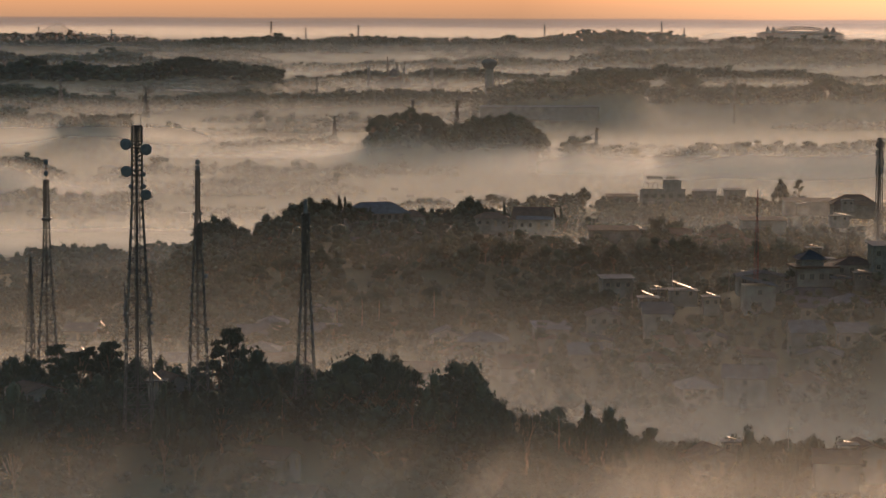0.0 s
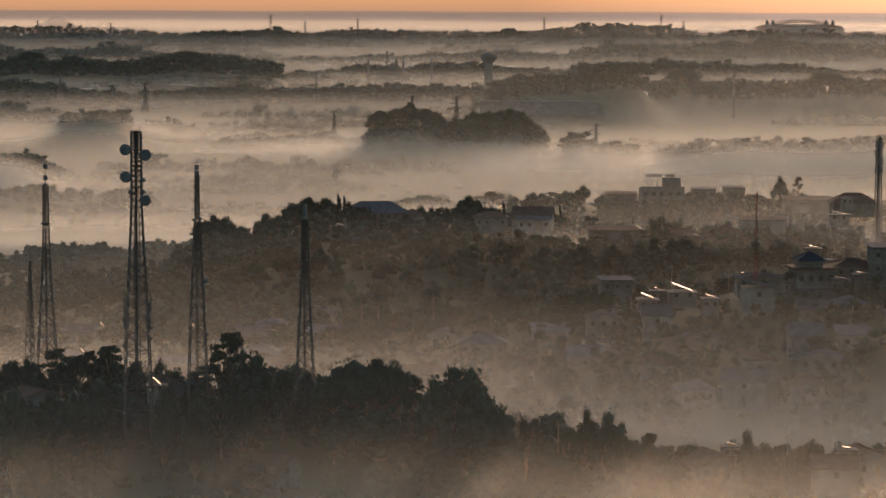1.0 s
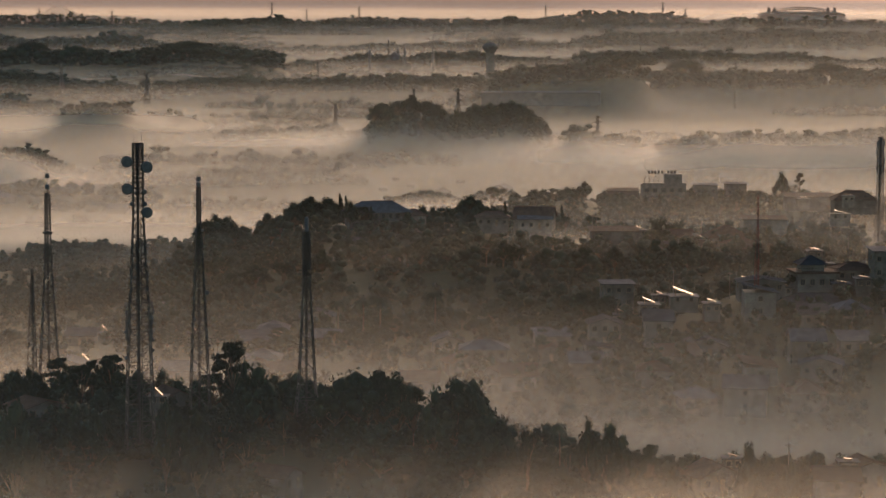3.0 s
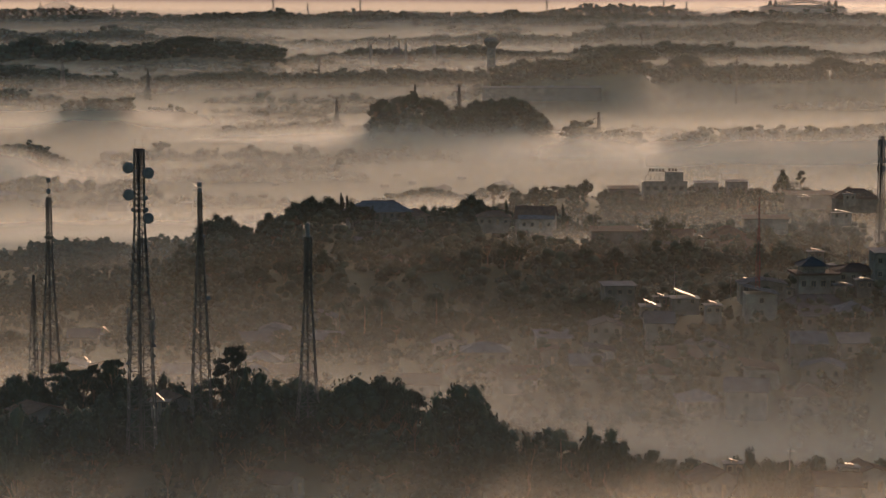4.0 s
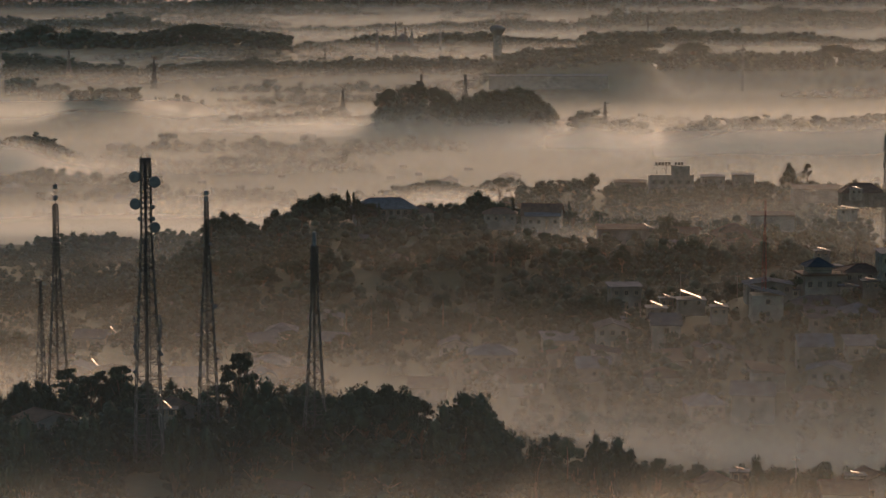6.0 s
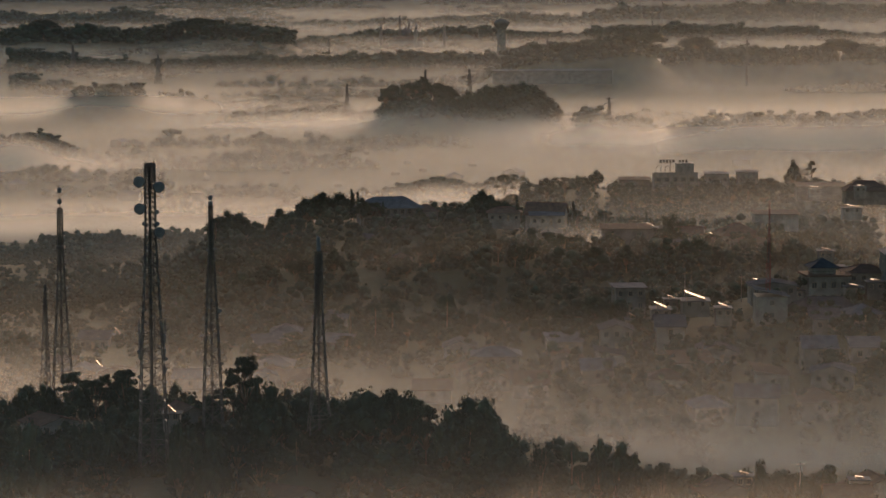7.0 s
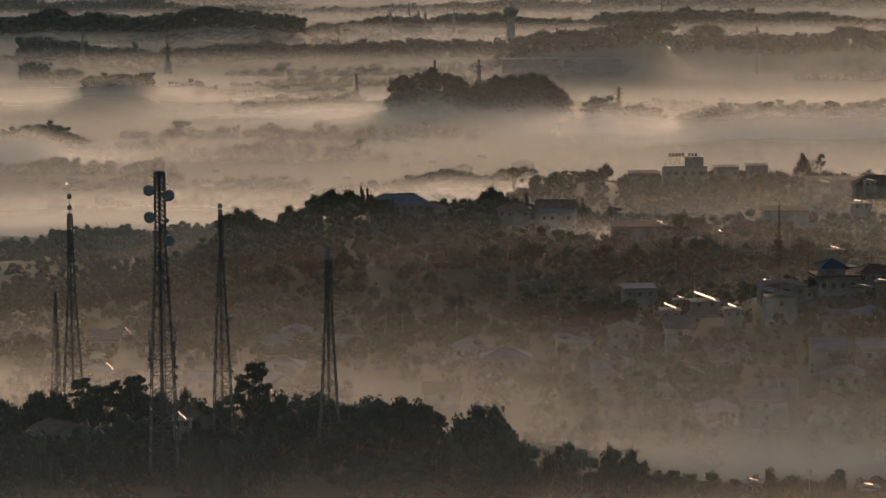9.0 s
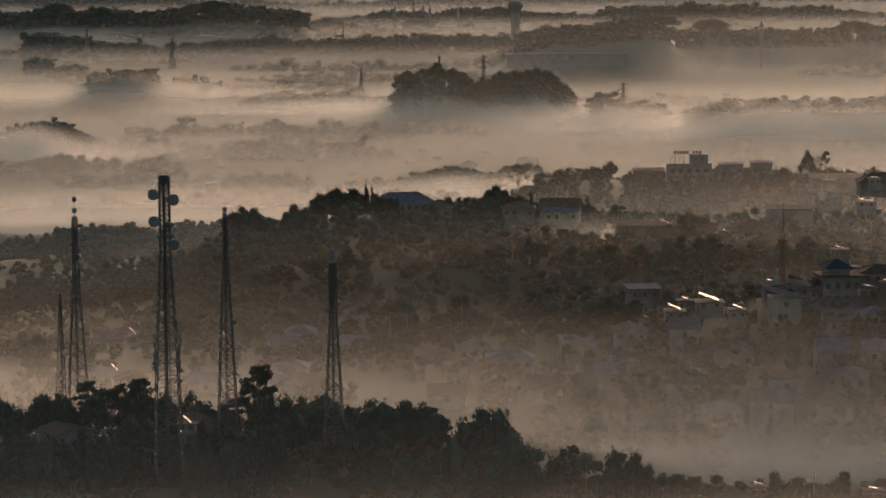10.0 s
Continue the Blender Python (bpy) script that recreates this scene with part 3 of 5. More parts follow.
def column_tree(rng, h, spread):
    pieces = []
    for k in range(9):
        t = k / 8
        rad = spread * 0.5 * (1 - 0.75 * t) * rng.uniform(0.85, 1.1)
        c = (rng.normal() * 0.1, rng.normal() * 0.1, h * (0.14 + 0.80 * t))
        pieces += [rough_ball(rng, c, (rad * 0.8, rad * 0.8, h * 0.07), ICO1), leaves(rng, c, (rad, rad, h * 0.09), 60, 0.3)]
    return trunk_mesh(rng, h * 0.5, 0.02 * h, []), joined("crown", pieces, M_LEAF)


def palm_tree(rng, h, reach=3.4):
    pieces = []
    for k in range(17):
        w, lift = 2 * math.pi * k / 17 + rng.uniform(-0.2, 0.2), rng.uniform(-0.3, 1.0)
        pts = []
        for j in range(8):
            t = j / 7
            r = reach * t * (1 - 0.15 * t)
            z = h + reach * (0.75 * lift * t - (0.75 + 0.2 * lift) * t * t)
            pts.append(np.array((r * math.cos(w), r * math.sin(w), z)))
        side = np.array((-math.sin(w), math.cos(w), 0.0))
        v, f = [], []
        for j in range(7):
            wide = 0.62 * math.sin(math.pi * (0.12 + 0.8 * j / 7)) + 0.08
            for sgn in (-1, 1):
                i = len(v)
                v += [pts[j], pts[j + 1], pts[j] * 0.35 + pts[j + 1] * 0.65 + side * sgn * wide + np.array((0, 0, -0.45 * wide))]
                f.append((i, i + 1, i + 2))
        pieces.append((np.array(v), np.array(f)))
    pieces.append(rough_ball(rng, (0, 0, h - 0.15), (0.45, 0.45, 0.4), ICO1))
    b = Builder()
    for k in range(5):
        b.bar((0.25 * math.sin(k * 0.5), 0, h * k / 5 - (0.6 if k == 0 else 0)), (0.25 * math.sin(k * 0.5 + 0.5) * (k < 4), 0, h * (k + 1) / 5), 0.24 - 0.025 * k, 0.24 - 0.025 * (k + 1), 7)
    return b.mesh("trunk", M_BARK, True), joined("crown", pieces, M_LEAF)


def bamboo(rng, h, spread):
    b, pieces = Builder(), []
    for k in range(16):
        w, out = rng.uniform(0, 6.28), spread * 0.5 * rng.uniform(0.3, 1.0)
        tall = h * rng.uniform(0.7, 1.0)
        pts = [Vector((math.cos(w) * (0.4 + out * t * t), math.sin(w) * (0.4 + out * t * t), tall * (t - 0.18 * t ** 4) - (0.5 if t == 0 else 0))) for t in (0, 0.3, 0.6, 0.85, 1.0)]
        for j in range(4):
            b.bar(pts[j], pts[j + 1], 0.07 - 0.012 * j, 0.058 - 0.012 * j, 4)
        for j in (2, 3, 4):
            pieces.append(leaves(rng, pts[j], (0.8, 0.8, 0.9), 26, 0.36))
    return b.mesh("culms", M_BARK), joined("crown", pieces, M_LEAF)


def bare_tree(rng, h):
    b = Builder()

    def grow(p, d, length, r, level):
        q = p + d * length
        b.bar(p, q, r, r * 0.6, 5)
        if level < 4:
            for _ in range(3 if level < 3 else 2):
                nd = (d + Vector(rng.normal(size=3)) * 0.45 + Vector((0, 0, 0.12))).normalized()
                grow(q, nd, length * rng.uniform(0.55, 0.75), r * 0.55, level + 1)
    grow(Vector((0, 0, -0.5)), Vector((0, 0, 1)), h * 0.38, 0.02 * h, 0)
    tips = [leaves(rng, b.v[i], (0.5, 0.5, 0.4), 5, 0.3) for i in range(len(b.v) // 2, len(b.v), 41)]
    return b.mesh("trunk", M_BARK), joined("crown", tips, M_LEAF)


R = np.random.default_rng(11)
KINDS = {
    "round": [broad_tree(R, 11, 8.0, 20, 1.1, 0.12, 0.85), broad_tree(R, 11, 9.0, 22, 1.1, 0.05, 0.85), broad_tree(R, 11, 7.0, 18, 1.1, 0.15, 0.95), broad_tree(R, 11, 8.5, 20, 1.0, 0.1, 0.8)],
    "spread": [broad_tree(R, 11, 14.0, 24, 1.0, 0.4, 0.42, 0.36), broad_tree(R, 11, 13.0, 22, 1.0, 0.35, 0.5, 0.36)],
    "umbrella": [pad_tree(R, 11, 13.0, 30), pad_tree(R, 11, 11.5, 26)],
    "open": [pad_tree(R, 11, 8.5, 12), pad_tree(R, 11, 7.0, 10), pad_tree(R, 11, 7.5, 15)],
    "column": [column_tree(R, 11, 3.2)],
    "palm": [palm_tree(R, 11), palm_tree(R, 11, 3.0)],
    "bamboo": [bamboo(R, 11, 9.0)],
    "bare": [bare_tree(R, 11)],
}
SAYS = {
    "umbrella": "tall umbrella-shaped tree with tiers of flat foliage",
    "round": "dark dense round-crowned tropical tree on the hillside", "spread": "wide flat-topped rain tree with layered foliage", "open": "slender tree with open airy foliage",
    "column": "narrow dark columnar cypress tree", "palm": "coconut palm with drooping fronds", "bamboo": "clump of tall arching bamboo", "bare": "thin half-bare tree with fine branches",
}
CAT = {"umbrella": "tree", "round": "tree", "spread": "tree", "open": "tree", "column": "tree", "palm": "palm", "bamboo": "bamboo", "bare": "tree"}
NAME = {"umbrella": "umbrella_tree", "round": "broadleaf_tree", "spread": "rain_tree", "open": "slender_tree", "column": "cypress", "palm": "coconut_palm", "bamboo": "bamboo_clump", "bare": "bare_tree"}
FIRST = {}


CLEAR = [((-58.7, 480, 21.1), 7.0), ((-47.8, 487, 27.5), 4.2), ((-26.1, 474, 28.4), 4.5)]


def clear_of_towers(x, y):
    """Whether a spot leaves the open strip downhill of each tower free."""
    return not any(y < p[1] + 3 and abs(x - p[0] * y / p[1]) < w for p, w in CLEAR)


def tree(kind, x, y, z, h, width=1.0, group="trees on the hills", label=""):
    """One tree of a kind, h metres tall; width stretches its crown."""
    k = R.integers(len(KINDS[kind]))
    s = h / 11.0
    m = pose(x, y, z, 0, 0, float(R.uniform(0, 360)))
    if (kind, k) not in FIRST:
        t = thing(NAME[kind], m, SAYS[kind], CAT[kind], group)
        a, b = KINDS[kind][k]
        part("culms" if kind == "bamboo" else "trunk", a, t)
        part("crown", b, t)
        FIRST[(kind, k)] = t
    else:
        t = copy_thing(FIRST[(kind, k)], m)
    t.scale = (s * width, s * width, s)
    tagged(t, label or SAYS[kind], CAT[kind], group)
    return t


def tree_to(kind, x, y, top, height, width=1.0, group="trees on the hills", label=""):
    """A tree whose top reaches a height; its foot goes down to the ground."""
    g = ground_z(x, y)
    h = max(3.5, top - g)
    return tree(kind, x, y, g, h, width * height / h, group, label)


# single trees that stand out on the near hill: kind, crown top, width factor
for kind, (x, y, z), h, w in [
    ("open", (-69.9, 524, 32.7), 9, 1.0), ("open", (-44.3, 520, 35.3), 11, 0.8), ("open", (-46.9, 522, 32.1), 9, 0.7), ("round", (-35.4, 474, 37.9), 11, 0.95), ("round", (-38.2, 476, 38.9), 9, 0.5), ("spread", (-16.7, 472, 37.2), 12, 0.9), ("umbrella", (-8.8, 471, 34.6), 10, 0.6), ("umbrella", (-12.0, 472, 35.6), 10, 0.75), ("spread", (-20.9, 474, 33.9), 9, 0.65),
    ("open", (-5.8, 474, 33.4), 9, 0.8), ("round", (2.4, 471, 36.0), 13, 1.0), ("round", (5.6, 472, 35.6), 12, 0.8), ("round", (-1.5, 469, 34.3), 11, 0.7), ("round", (7.1, 470, 31.8), 11, 0.95), ("round", (10.8, 469, 28.8), 10, 0.9),
    ("palm", (21.8, 469, 26.7), 10, 0.95), ("round", (27.4, 471, 28.2), 9, 0.6), ("round", (31.4, 469, 27.9), 10, 0.85), ("round", (33.5, 466, 26.1), 9, 0.8), ("open", (38.8, 466, 23.7), 7, 0.7), ("bamboo", (16.0, 473, 28.0), 9, 0.5), ("bare", (14.6, 473, 28.6), 9, 0.8), ("bare", (16.3, 473, 27.1), 9, 0.8), ("bare", (-31.6, 500, 28.1), 8, 0.8),
    ("round", (56.9, 462, 25.1), 9, 0.75), ("round", (70.2, 470, 22.3), 7, 0.9), ("round", (64.8, 462, 22.1), 6, 0.7), ("round", (-78.1, 452, 34.8), 11, 1.0), ("round", (-79.5, 522, 29.3), 10, 1.0), ("round", (-86.0, 524, 28.8), 9, 0.8), ("round", (-70.6, 476, 30.6), 10, 0.9),
    ("round", (-51.8, 462, 33.1), 10, 0.5), ("round", (-45.8, 460, 31.5), 9, 1.0), ("open", (-74.4, 526, 30.5), 9, 0.6), ("palm", (-64.9, 466, 28.9), 8, 0.9), ("palm", (-30.3, 470, 29.0), 8, 0.9),
]:
    tree_to(kind, x, y, z, h, w, "trees on the near hill")

for x, y, z, w in ((-69.5, 503, 28.6, 0.9), (-65.0, 500, 28.0, 1.0), (-60.5, 502, 27.4, 1.0), (-55.0, 500, 27.6, 1.0), (-50.5, 503, 28.2, 0.9)):
    tree_to("round", x, y, z, 9, w, "trees on the near hill")


def fill(tier, count, x0, x1, y0, y1, drop, group, kinds, jitter=2.5, size=(6, 11)):
    """Trees scattered over a slope, none rising over the tier's crest line by more than a little."""
    d, reach, tall, pts = TIERS[tier]
    for _ in range(count):
        x, y = R.uniform(x0, x1), R.uniform(y0, y1)
        if not clear_of_towers(x, y):
            continue
        g = ground_z(x, y)
        ceiling = profile(pts, x * d / y) - drop * R.uniform(0.0, 1.0)
        h = min(R.uniform(*size), max(3.5, ceiling - g + jitter * R.uniform(-1, 0.3)))
        tree(kinds[R.integers(len(kinds))], x, y, g, h, R.uniform(0.8, 1.15) * max(1.0, 7.0 / h), group)


def crest(tier, x0, x1, step, group, kinds, spread=12.0, tall=(7, 11), over=0.3):
    """Trees along a tier's crest whose tops draw its outline."""
    d, reach, _, pts = TIERS[tier]
    x = x0
    while x < x1:
        y = d + (R.uniform(0, 24) if tier == "hill" and x < 5 else R.uniform(-spread, spread))
        kind = kinds[R.integers(len(kinds))]
        if tier == "hill" and not clear_of_towers(x, y):
            y = d + 14
        top = profile(pts, x * d / y) + R.uniform(-1.6, over)
        if tier == "hill":
            top = 100 - (100 - top) * y / d - (3.2 if -24 < x < 38 else 0.0)
        tree_to(kind, x, y, top, R.uniform(*tall), R.uniform(0.8, 1.1), group)
        x += step * R.uniform(0.6, 1.4)


near = ["round", "round", "round", "open", "round"]
fill("hill", 60, -95, 70, 450, 470, 3, "trees on the near hill", near, size=(7, 12))
crest("hill", -92, 85, 4.5, "trees on the near hill", near, 16)
crest("hill_back", -105, -6, 3.6, "trees on the near hill", near + ["open"], 7, (7, 10), 0.8)
crest("ridge", -85, 70, 4.0, "trees on the ridge", near + ["column"], 14, (7, 12), 1.0)
crest("shoulder", -75, 140, 5.0, "trees below the ridge", near + ["bamboo"], 18)
crest("left_hill", -200, -78, 6.0, "trees on the low hill", near, 18)
crest("sign_ridge", 25, 215, 6.0, "trees on the far ridge", near, 18, (9, 11))
crest("slope_top", -80, 50, 5.0, "trees in the valley", near + ["bamboo", "open"], 20, (5, 9))
crest("grove", 8, 68, 4.2, "grove on the plain", ["round"], 12, (14, 17), 0.6)
for x, y, z, w in ((-48.5, 1730, 30.6, 0.55), (-43.5, 1734, 33.2, 0.6), (-38.6, 1728, 32.0, 0.5), (-33.0, 1730, 34.4, 0.6), (-27.6, 1736, 36.2, 0.5), (-22.3, 1735, 38.4, 0.55), (-18.2, 1730, 36.0, 0.5), (-12.6, 1733, 34.6, 0.55), (-6.0, 1731, 32.6, 0.55), (-1.0, 1734, 30.4, 0.5)):
    tree_to("umbrella" if w > 0.52 else "spread", x, y, z, 14, w, "grove on the plain")
for x, y, z in ((20.6, 1735, 34.1), (31.5, 1735, 34.5), (46.7, 1735, 36.1), (54.5, 1735, 33.4), (39.0, 1738, 34.4)):
    tree_to("round", x, y, z, 14, 1.1, "grove on the plain")
for x, y, z in ((227.8, 2380, 46.2), (359.9, 2370, 44.8), (-282.0, 2760, 56.9), (-270.1, 2765, 55.0), (-453.9, 2770, 54.8), (-301.7, 2770, 53.6), (173.7, 2280, 52.8)):
    tree_to("umbrella", x, y, z, 19, 1.3, "lone trees of the plain")
for x, y, z in ((75.4, 1078, 23.9), (80.8, 1076, 23.0), (86.5, 1074, 22.2), (92.8, 1074, 23.7), (99.8, 1076, 22.4), (106.1, 1076, 24.1), (112.6, 1078, 24.7), (118.9, 1076, 23.9), (125.7, 1078, 25.0), (132.7, 1080, 23.7)):
    tree_to("round", x, y, z, 10, R.uniform(0.9, 1.3), "trees on the far ridge")
tree_to("round", 150.6, 1120, 29.8, 9, 0.9, "trees on the far ridge")
tree_to("open", 158.7, 1120, 29.1, 9, 0.6, "trees on the far ridge")
tree_to("open", 23.1, 1200, 17.1, 12, 1.1, "trees behind the ridge")
for x, y, z in ((9.0, 885, 37.9), (6.0, 885, 35.9), (12.0, 885, 36.3), (-47.2, 885, 37.2), (-42.1, 890, 36.1), (-52.4, 885, 34.4), (-81.6, 890, 30.3), (-77.2, 890, 29.5), (-84.1, 888, 28.4)):
    tree_to("round", x, y, z, 11, 0.9, "trees on the ridge")
for x, y, z in ((21.2, 870, 36.6), (40.4, 860, 35.9), (-36.9, 885, 37.7), (-34.7, 885, 36.9)):
    tree_to("column", x, y, z, 9, 1.0, "trees on the ridge")
for x, y, z in ((68.6, 800, 39.7), (74.0, 800, 38.0)):
    tree_to("bamboo", x, y, z, 9, 0.9, "trees below the ridge")


def scrub(name, label, count, x0, x1, y0, y1, low, high, seed, tier=None, lumps=5, gap=0.0):
    """Trees and bushes that cover a slope, too close-set to count."""
    rng = np.random.default_rng(seed)
    pieces = []
    for _ in range(count):
        x, y = rng.uniform(x0, x1), rng.uniform(y0, y1)
        if gap and noise.noise((x * 0.03, y * 0.03, seed)) < gap:
            continue
        g = ground_z(x, y)
        h = rng.uniform(low, high)
        if name == "hillside_thicket" and not clear_of_towers(x, y):
            h = rng.uniform(1.6, 2.6)
        if tier:
            d, _, _, pts = TIERS[tier]
            h = min(h, max(2.0, profile(pts, x * d / y) - g - (3.5 if tier == "hill" and -24 < x < 38 else 0.5)))
        rad = max(1.0, h * rng.uniform(0.26, 0.36))
        for k in range(lumps):
            rr = rad * rng.uniform(0.5, 0.85)
            t = (k + 0.7) / lumps
            c = (x + rng.normal() * rad * 0.6, y + rng.normal() * rad * 0.6, g + max(rr * 0.5, h * t - rr * 0.8))
            pieces.append(rough_ball(rng, c, (rr, rr, rr * 0.8), ICO1, 0.18))
            pieces.append(leaves(rng, c, (rr * 1.1, rr * 1.1, rr * 0.95), 12, 0.46))
    return tagged(new(name, joined(name, pieces, M_LEAF_STUFF)), label, "thicket", "thickets", "stuff")


scrub("hillside_thicket", "dark thicket of trees and bushes covering the near hill", 430, -100, 85, 447, 520, 3, 7.5, 21, "hill")
scrub("valley_thicket", "hazy thicket of trees on the valley floor", 480, -130, 60, 540, 700, 3, 7, 22, "slope_top", gap=-0.3)
scrub("slope_thicket", "dark thicket of trees on the slope below the ridge", 560, -95, 160, 700, 800, 4, 9, 23, "shoulder")
scrub("ridge_thicket", "dark thicket of trees along the ridge", 420, -130, 180, 800, 930, 4, 9, 24, "ridge")
scrub("garden_thicket", "dark shrubs and trees between the hillside houses", 290, 15, 140, 545, 690, 3, 7, 25, "slope_top")
scrub("low_hill_thicket", "hazy thicket of trees on the low hill", 560, -215, -60, 930, 1110, 4, 9, 26, "left_hill")
scrub("grove_thicket", "dense undergrowth beneath the grove's trees", 210, -52, 72, 1715, 1755, 8, 14, 28, "grove")
scrub("left_slope_thicket", "hazy trees and gardens on the slope", 820, -165, -60, 700, 930, 3.5, 7.5, 29, "ridge", 4)
scrub("ridge_edge_thicket", "hazy trees in front of the far ridge buildings", 170, 35, 200, 1050, 1084, 3, 6, 30, "sign_ridge")
scrub("roadside_thicket", "dark trees in front of the ridge houses", 130, 45, 150, 750, 782, 3, 5.5, 31, "shoulder")
scrub("far_ridge_thicket", "hazy thicket of trees on the far ridge", 330, 10, 230, 1030, 1170, 3, 8, 27, "sign_ridge")
for x, y, z in ((-28.9, 676, 23.9), (-22.1, 676, 24.2), (-17.2, 676, 24.8), (-2.5, 676, 26.4)):
    tree_to("palm", x, y, z + 1, 10, 1.2, "palms in the valley")


# ---- woods of the plain: tree rows too far to count ----
def woods(points, d, depth, tall, seed, step=5.0, rows=3, jag=2.0, size=1.0):
    rng = np.random.default_rng(seed)
    pieces = []
    x0, x1 = points[0][0], points[-1][0]
    for r in range(rows):
        x = x0 + rng.uniform(0, step)
        while x < x1:
            y = d + depth * (r - (rows - 1) / 2) / max(1, rows) + rng.uniform(-2, 2)
            top = profile(points, x) + jag * 0.9 * noise.noise((x * 0.035, d, 5.0)) - rng.uniform(0, jag) - 1.5 * (rows - 1 - r) * (r != 0) + (rng.uniform(0, jag * 1.3) if rng.uniform() < 0.22 else 0)
            rad = size * rng.choice([rng.uniform(1.5, 2.4), rng.uniform(2.4, 4.6)])
            foot = ground_z(x, y) - 1
            flat = rng.uniform(0.45, 0.85)
            for k in range(4):
                rr = rad * rng.uniform(0.5, 0.8)
                c = (x + rng.normal() * rad * 0.55, y + rng.normal() * rad * 0.5, top - rr * flat - (0 if k == 0 else rng.uniform(0.2, 0.5) * rad))
                pieces.append(rough_ball(rng, c, (rr, rr, rr * flat), ICO1, 0.16))
                pieces.append(leaves(rng, c, (rr * 1.05, rr * 1.05, rr * flat * 1.1), 16 if d < 2000 else 9, 0.46 * size))
            if rng.uniform() < 0.10:
                up, wide = top + size * rng.uniform(0.4, 1.6), rad * rng.uniform(0.8, 1.3)
                for k in range(5):
                    c = (x + rng.normal() * wide * 0.55, y + rng.normal() * wide * 0.4, up - rng.uniform(0.2, 0.6) * rad)
                    pieces.append(rough_ball(rng, c, (wide * 0.5, wide * 0.5, rad * 0.42), ICO1, 0.2))
                    pieces.append(leaves(rng, c, (wide * 0.6, wide * 0.6, rad * 0.5), 14, 0.42 * size))
            low = top - rad
            while low > foot:
                c = (x + rng.normal() * rad * 0.5, y - rng.uniform(0, 1.0) * rad, low)
                pieces.append(rough_ball(rng, c, (rad * 0.9, rad * 0.8, rad * 0.6), ICO1, 0.2))
                if seed < 200:
                    pieces.append(leaves(rng, c, (rad * 0.95, rad * 0.85, rad * 0.65), 4, 0.55 * size))
                low -= rad * 0.7
            x += step * size * rng.uniform(0.6, 1.3)
    ob = new("far_woods", joined("far_woods", pieces, M_LEAF_STUFF))
    return tagged(ob, "dark row of tropical woods rising from the mist", "woods", "rows of woods", "stuff")




for i, (d, depth, step, rows, jag, size, pts) in enumerate(WOODS):
    woods(pts, d, depth, 10, i + 1, step, rows, jag, size)
# lower hedgerows and orchards of the plain, half sunk in the mist
wr = np.random.default_rng(71)
for i, d in enumerate(np.geomspace(1170, 4600, 44)):
    d = float(d * wr.uniform(0.98, 1.02))
    if abs(d - 1735) < 60:
        continue
    size = 0.9 + d / 3200
    mid, reach = d * wr.uniform(-0.17, 0.17), d * wr.uniform(0.02, 0.075)
    xs_ = [mid + reach * k for k in (-1.0, -0.75, -0.3, 0.1, 0.5, 0.85, 1.0)]
    hs_ = [0.45, 0.75, 1.0, 0.85, 1.05, 0.8, 0.4]
    row = [(x, ground_z(x, d) + (3.5 + 3.5 * size) * h * wr.uniform(0.75, 1.1)) for x, h in zip(xs_, hs_)]
    woods(row, d, 24, 10, 200 + i, 6.5, 2, 3.0, size)


# ---- lattice towers ----
def lattice(shape, z0, z1, sections, legs=4, leg_r=0.11, brace_r=0.05, x_brace=True):
    """Legs and section bracing of a mast. shape(z) gives the width. Returns [(name, mesh)]."""
    out = []
    zs = [z0]
    ratio = 0.93
    step = (z1 - z0) * (1 - ratio) / (1 - ratio ** sections)
    for k in range(sections):
        zs.append(zs[-1] + step * ratio ** k)

    def corner(k, z):
        w = 2 * math.pi * (k + 0.5) / legs
        r = shape(z) / 2 / math.cos(math.pi / legs) if legs == 4 else shape(z) * 0.577
        return Vector((r * math.cos(w), r * math.sin(w), z))
    for k in range(legs):
        b = Builder()
        pts = [corner(k, a) for a in zs]
        for p in pts:
            b.v += [tuple(p + Vector((leg_r * c, leg_r * q, 0))) for c, q in ((1, 1), (-1, 1), (-1, -1), (1, -1))]
        for j in range(len(pts) - 1):
            b.f += [(4 * j + e, 4 * j + (e + 1) % 4, 4 * j + 4 + (e + 1) % 4, 4 * j + 4 + e) for e in range(4)]
        b.f += [(3, 2, 1, 0), tuple(4 * (len(pts) - 1) + e for e in range(4))]
        out.append(("leg", b, 0))
    for j, (a, c) in enumerate(zip(zs, zs[1:])):
        for k in range(legs):
            p, q, r, s = corner(k, a), corner((k + 1) % legs, a), corner(k, c), corner((k + 1) % legs, c)
            out.append(("strut", Builder().bar(r, s, brace_r * 1.3), j))
            if x_brace:
                out.append(("brace", Builder().bar(p, s, brace_r), j))
                out.append(("brace", Builder().bar(q, r, brace_r), j))
    return out


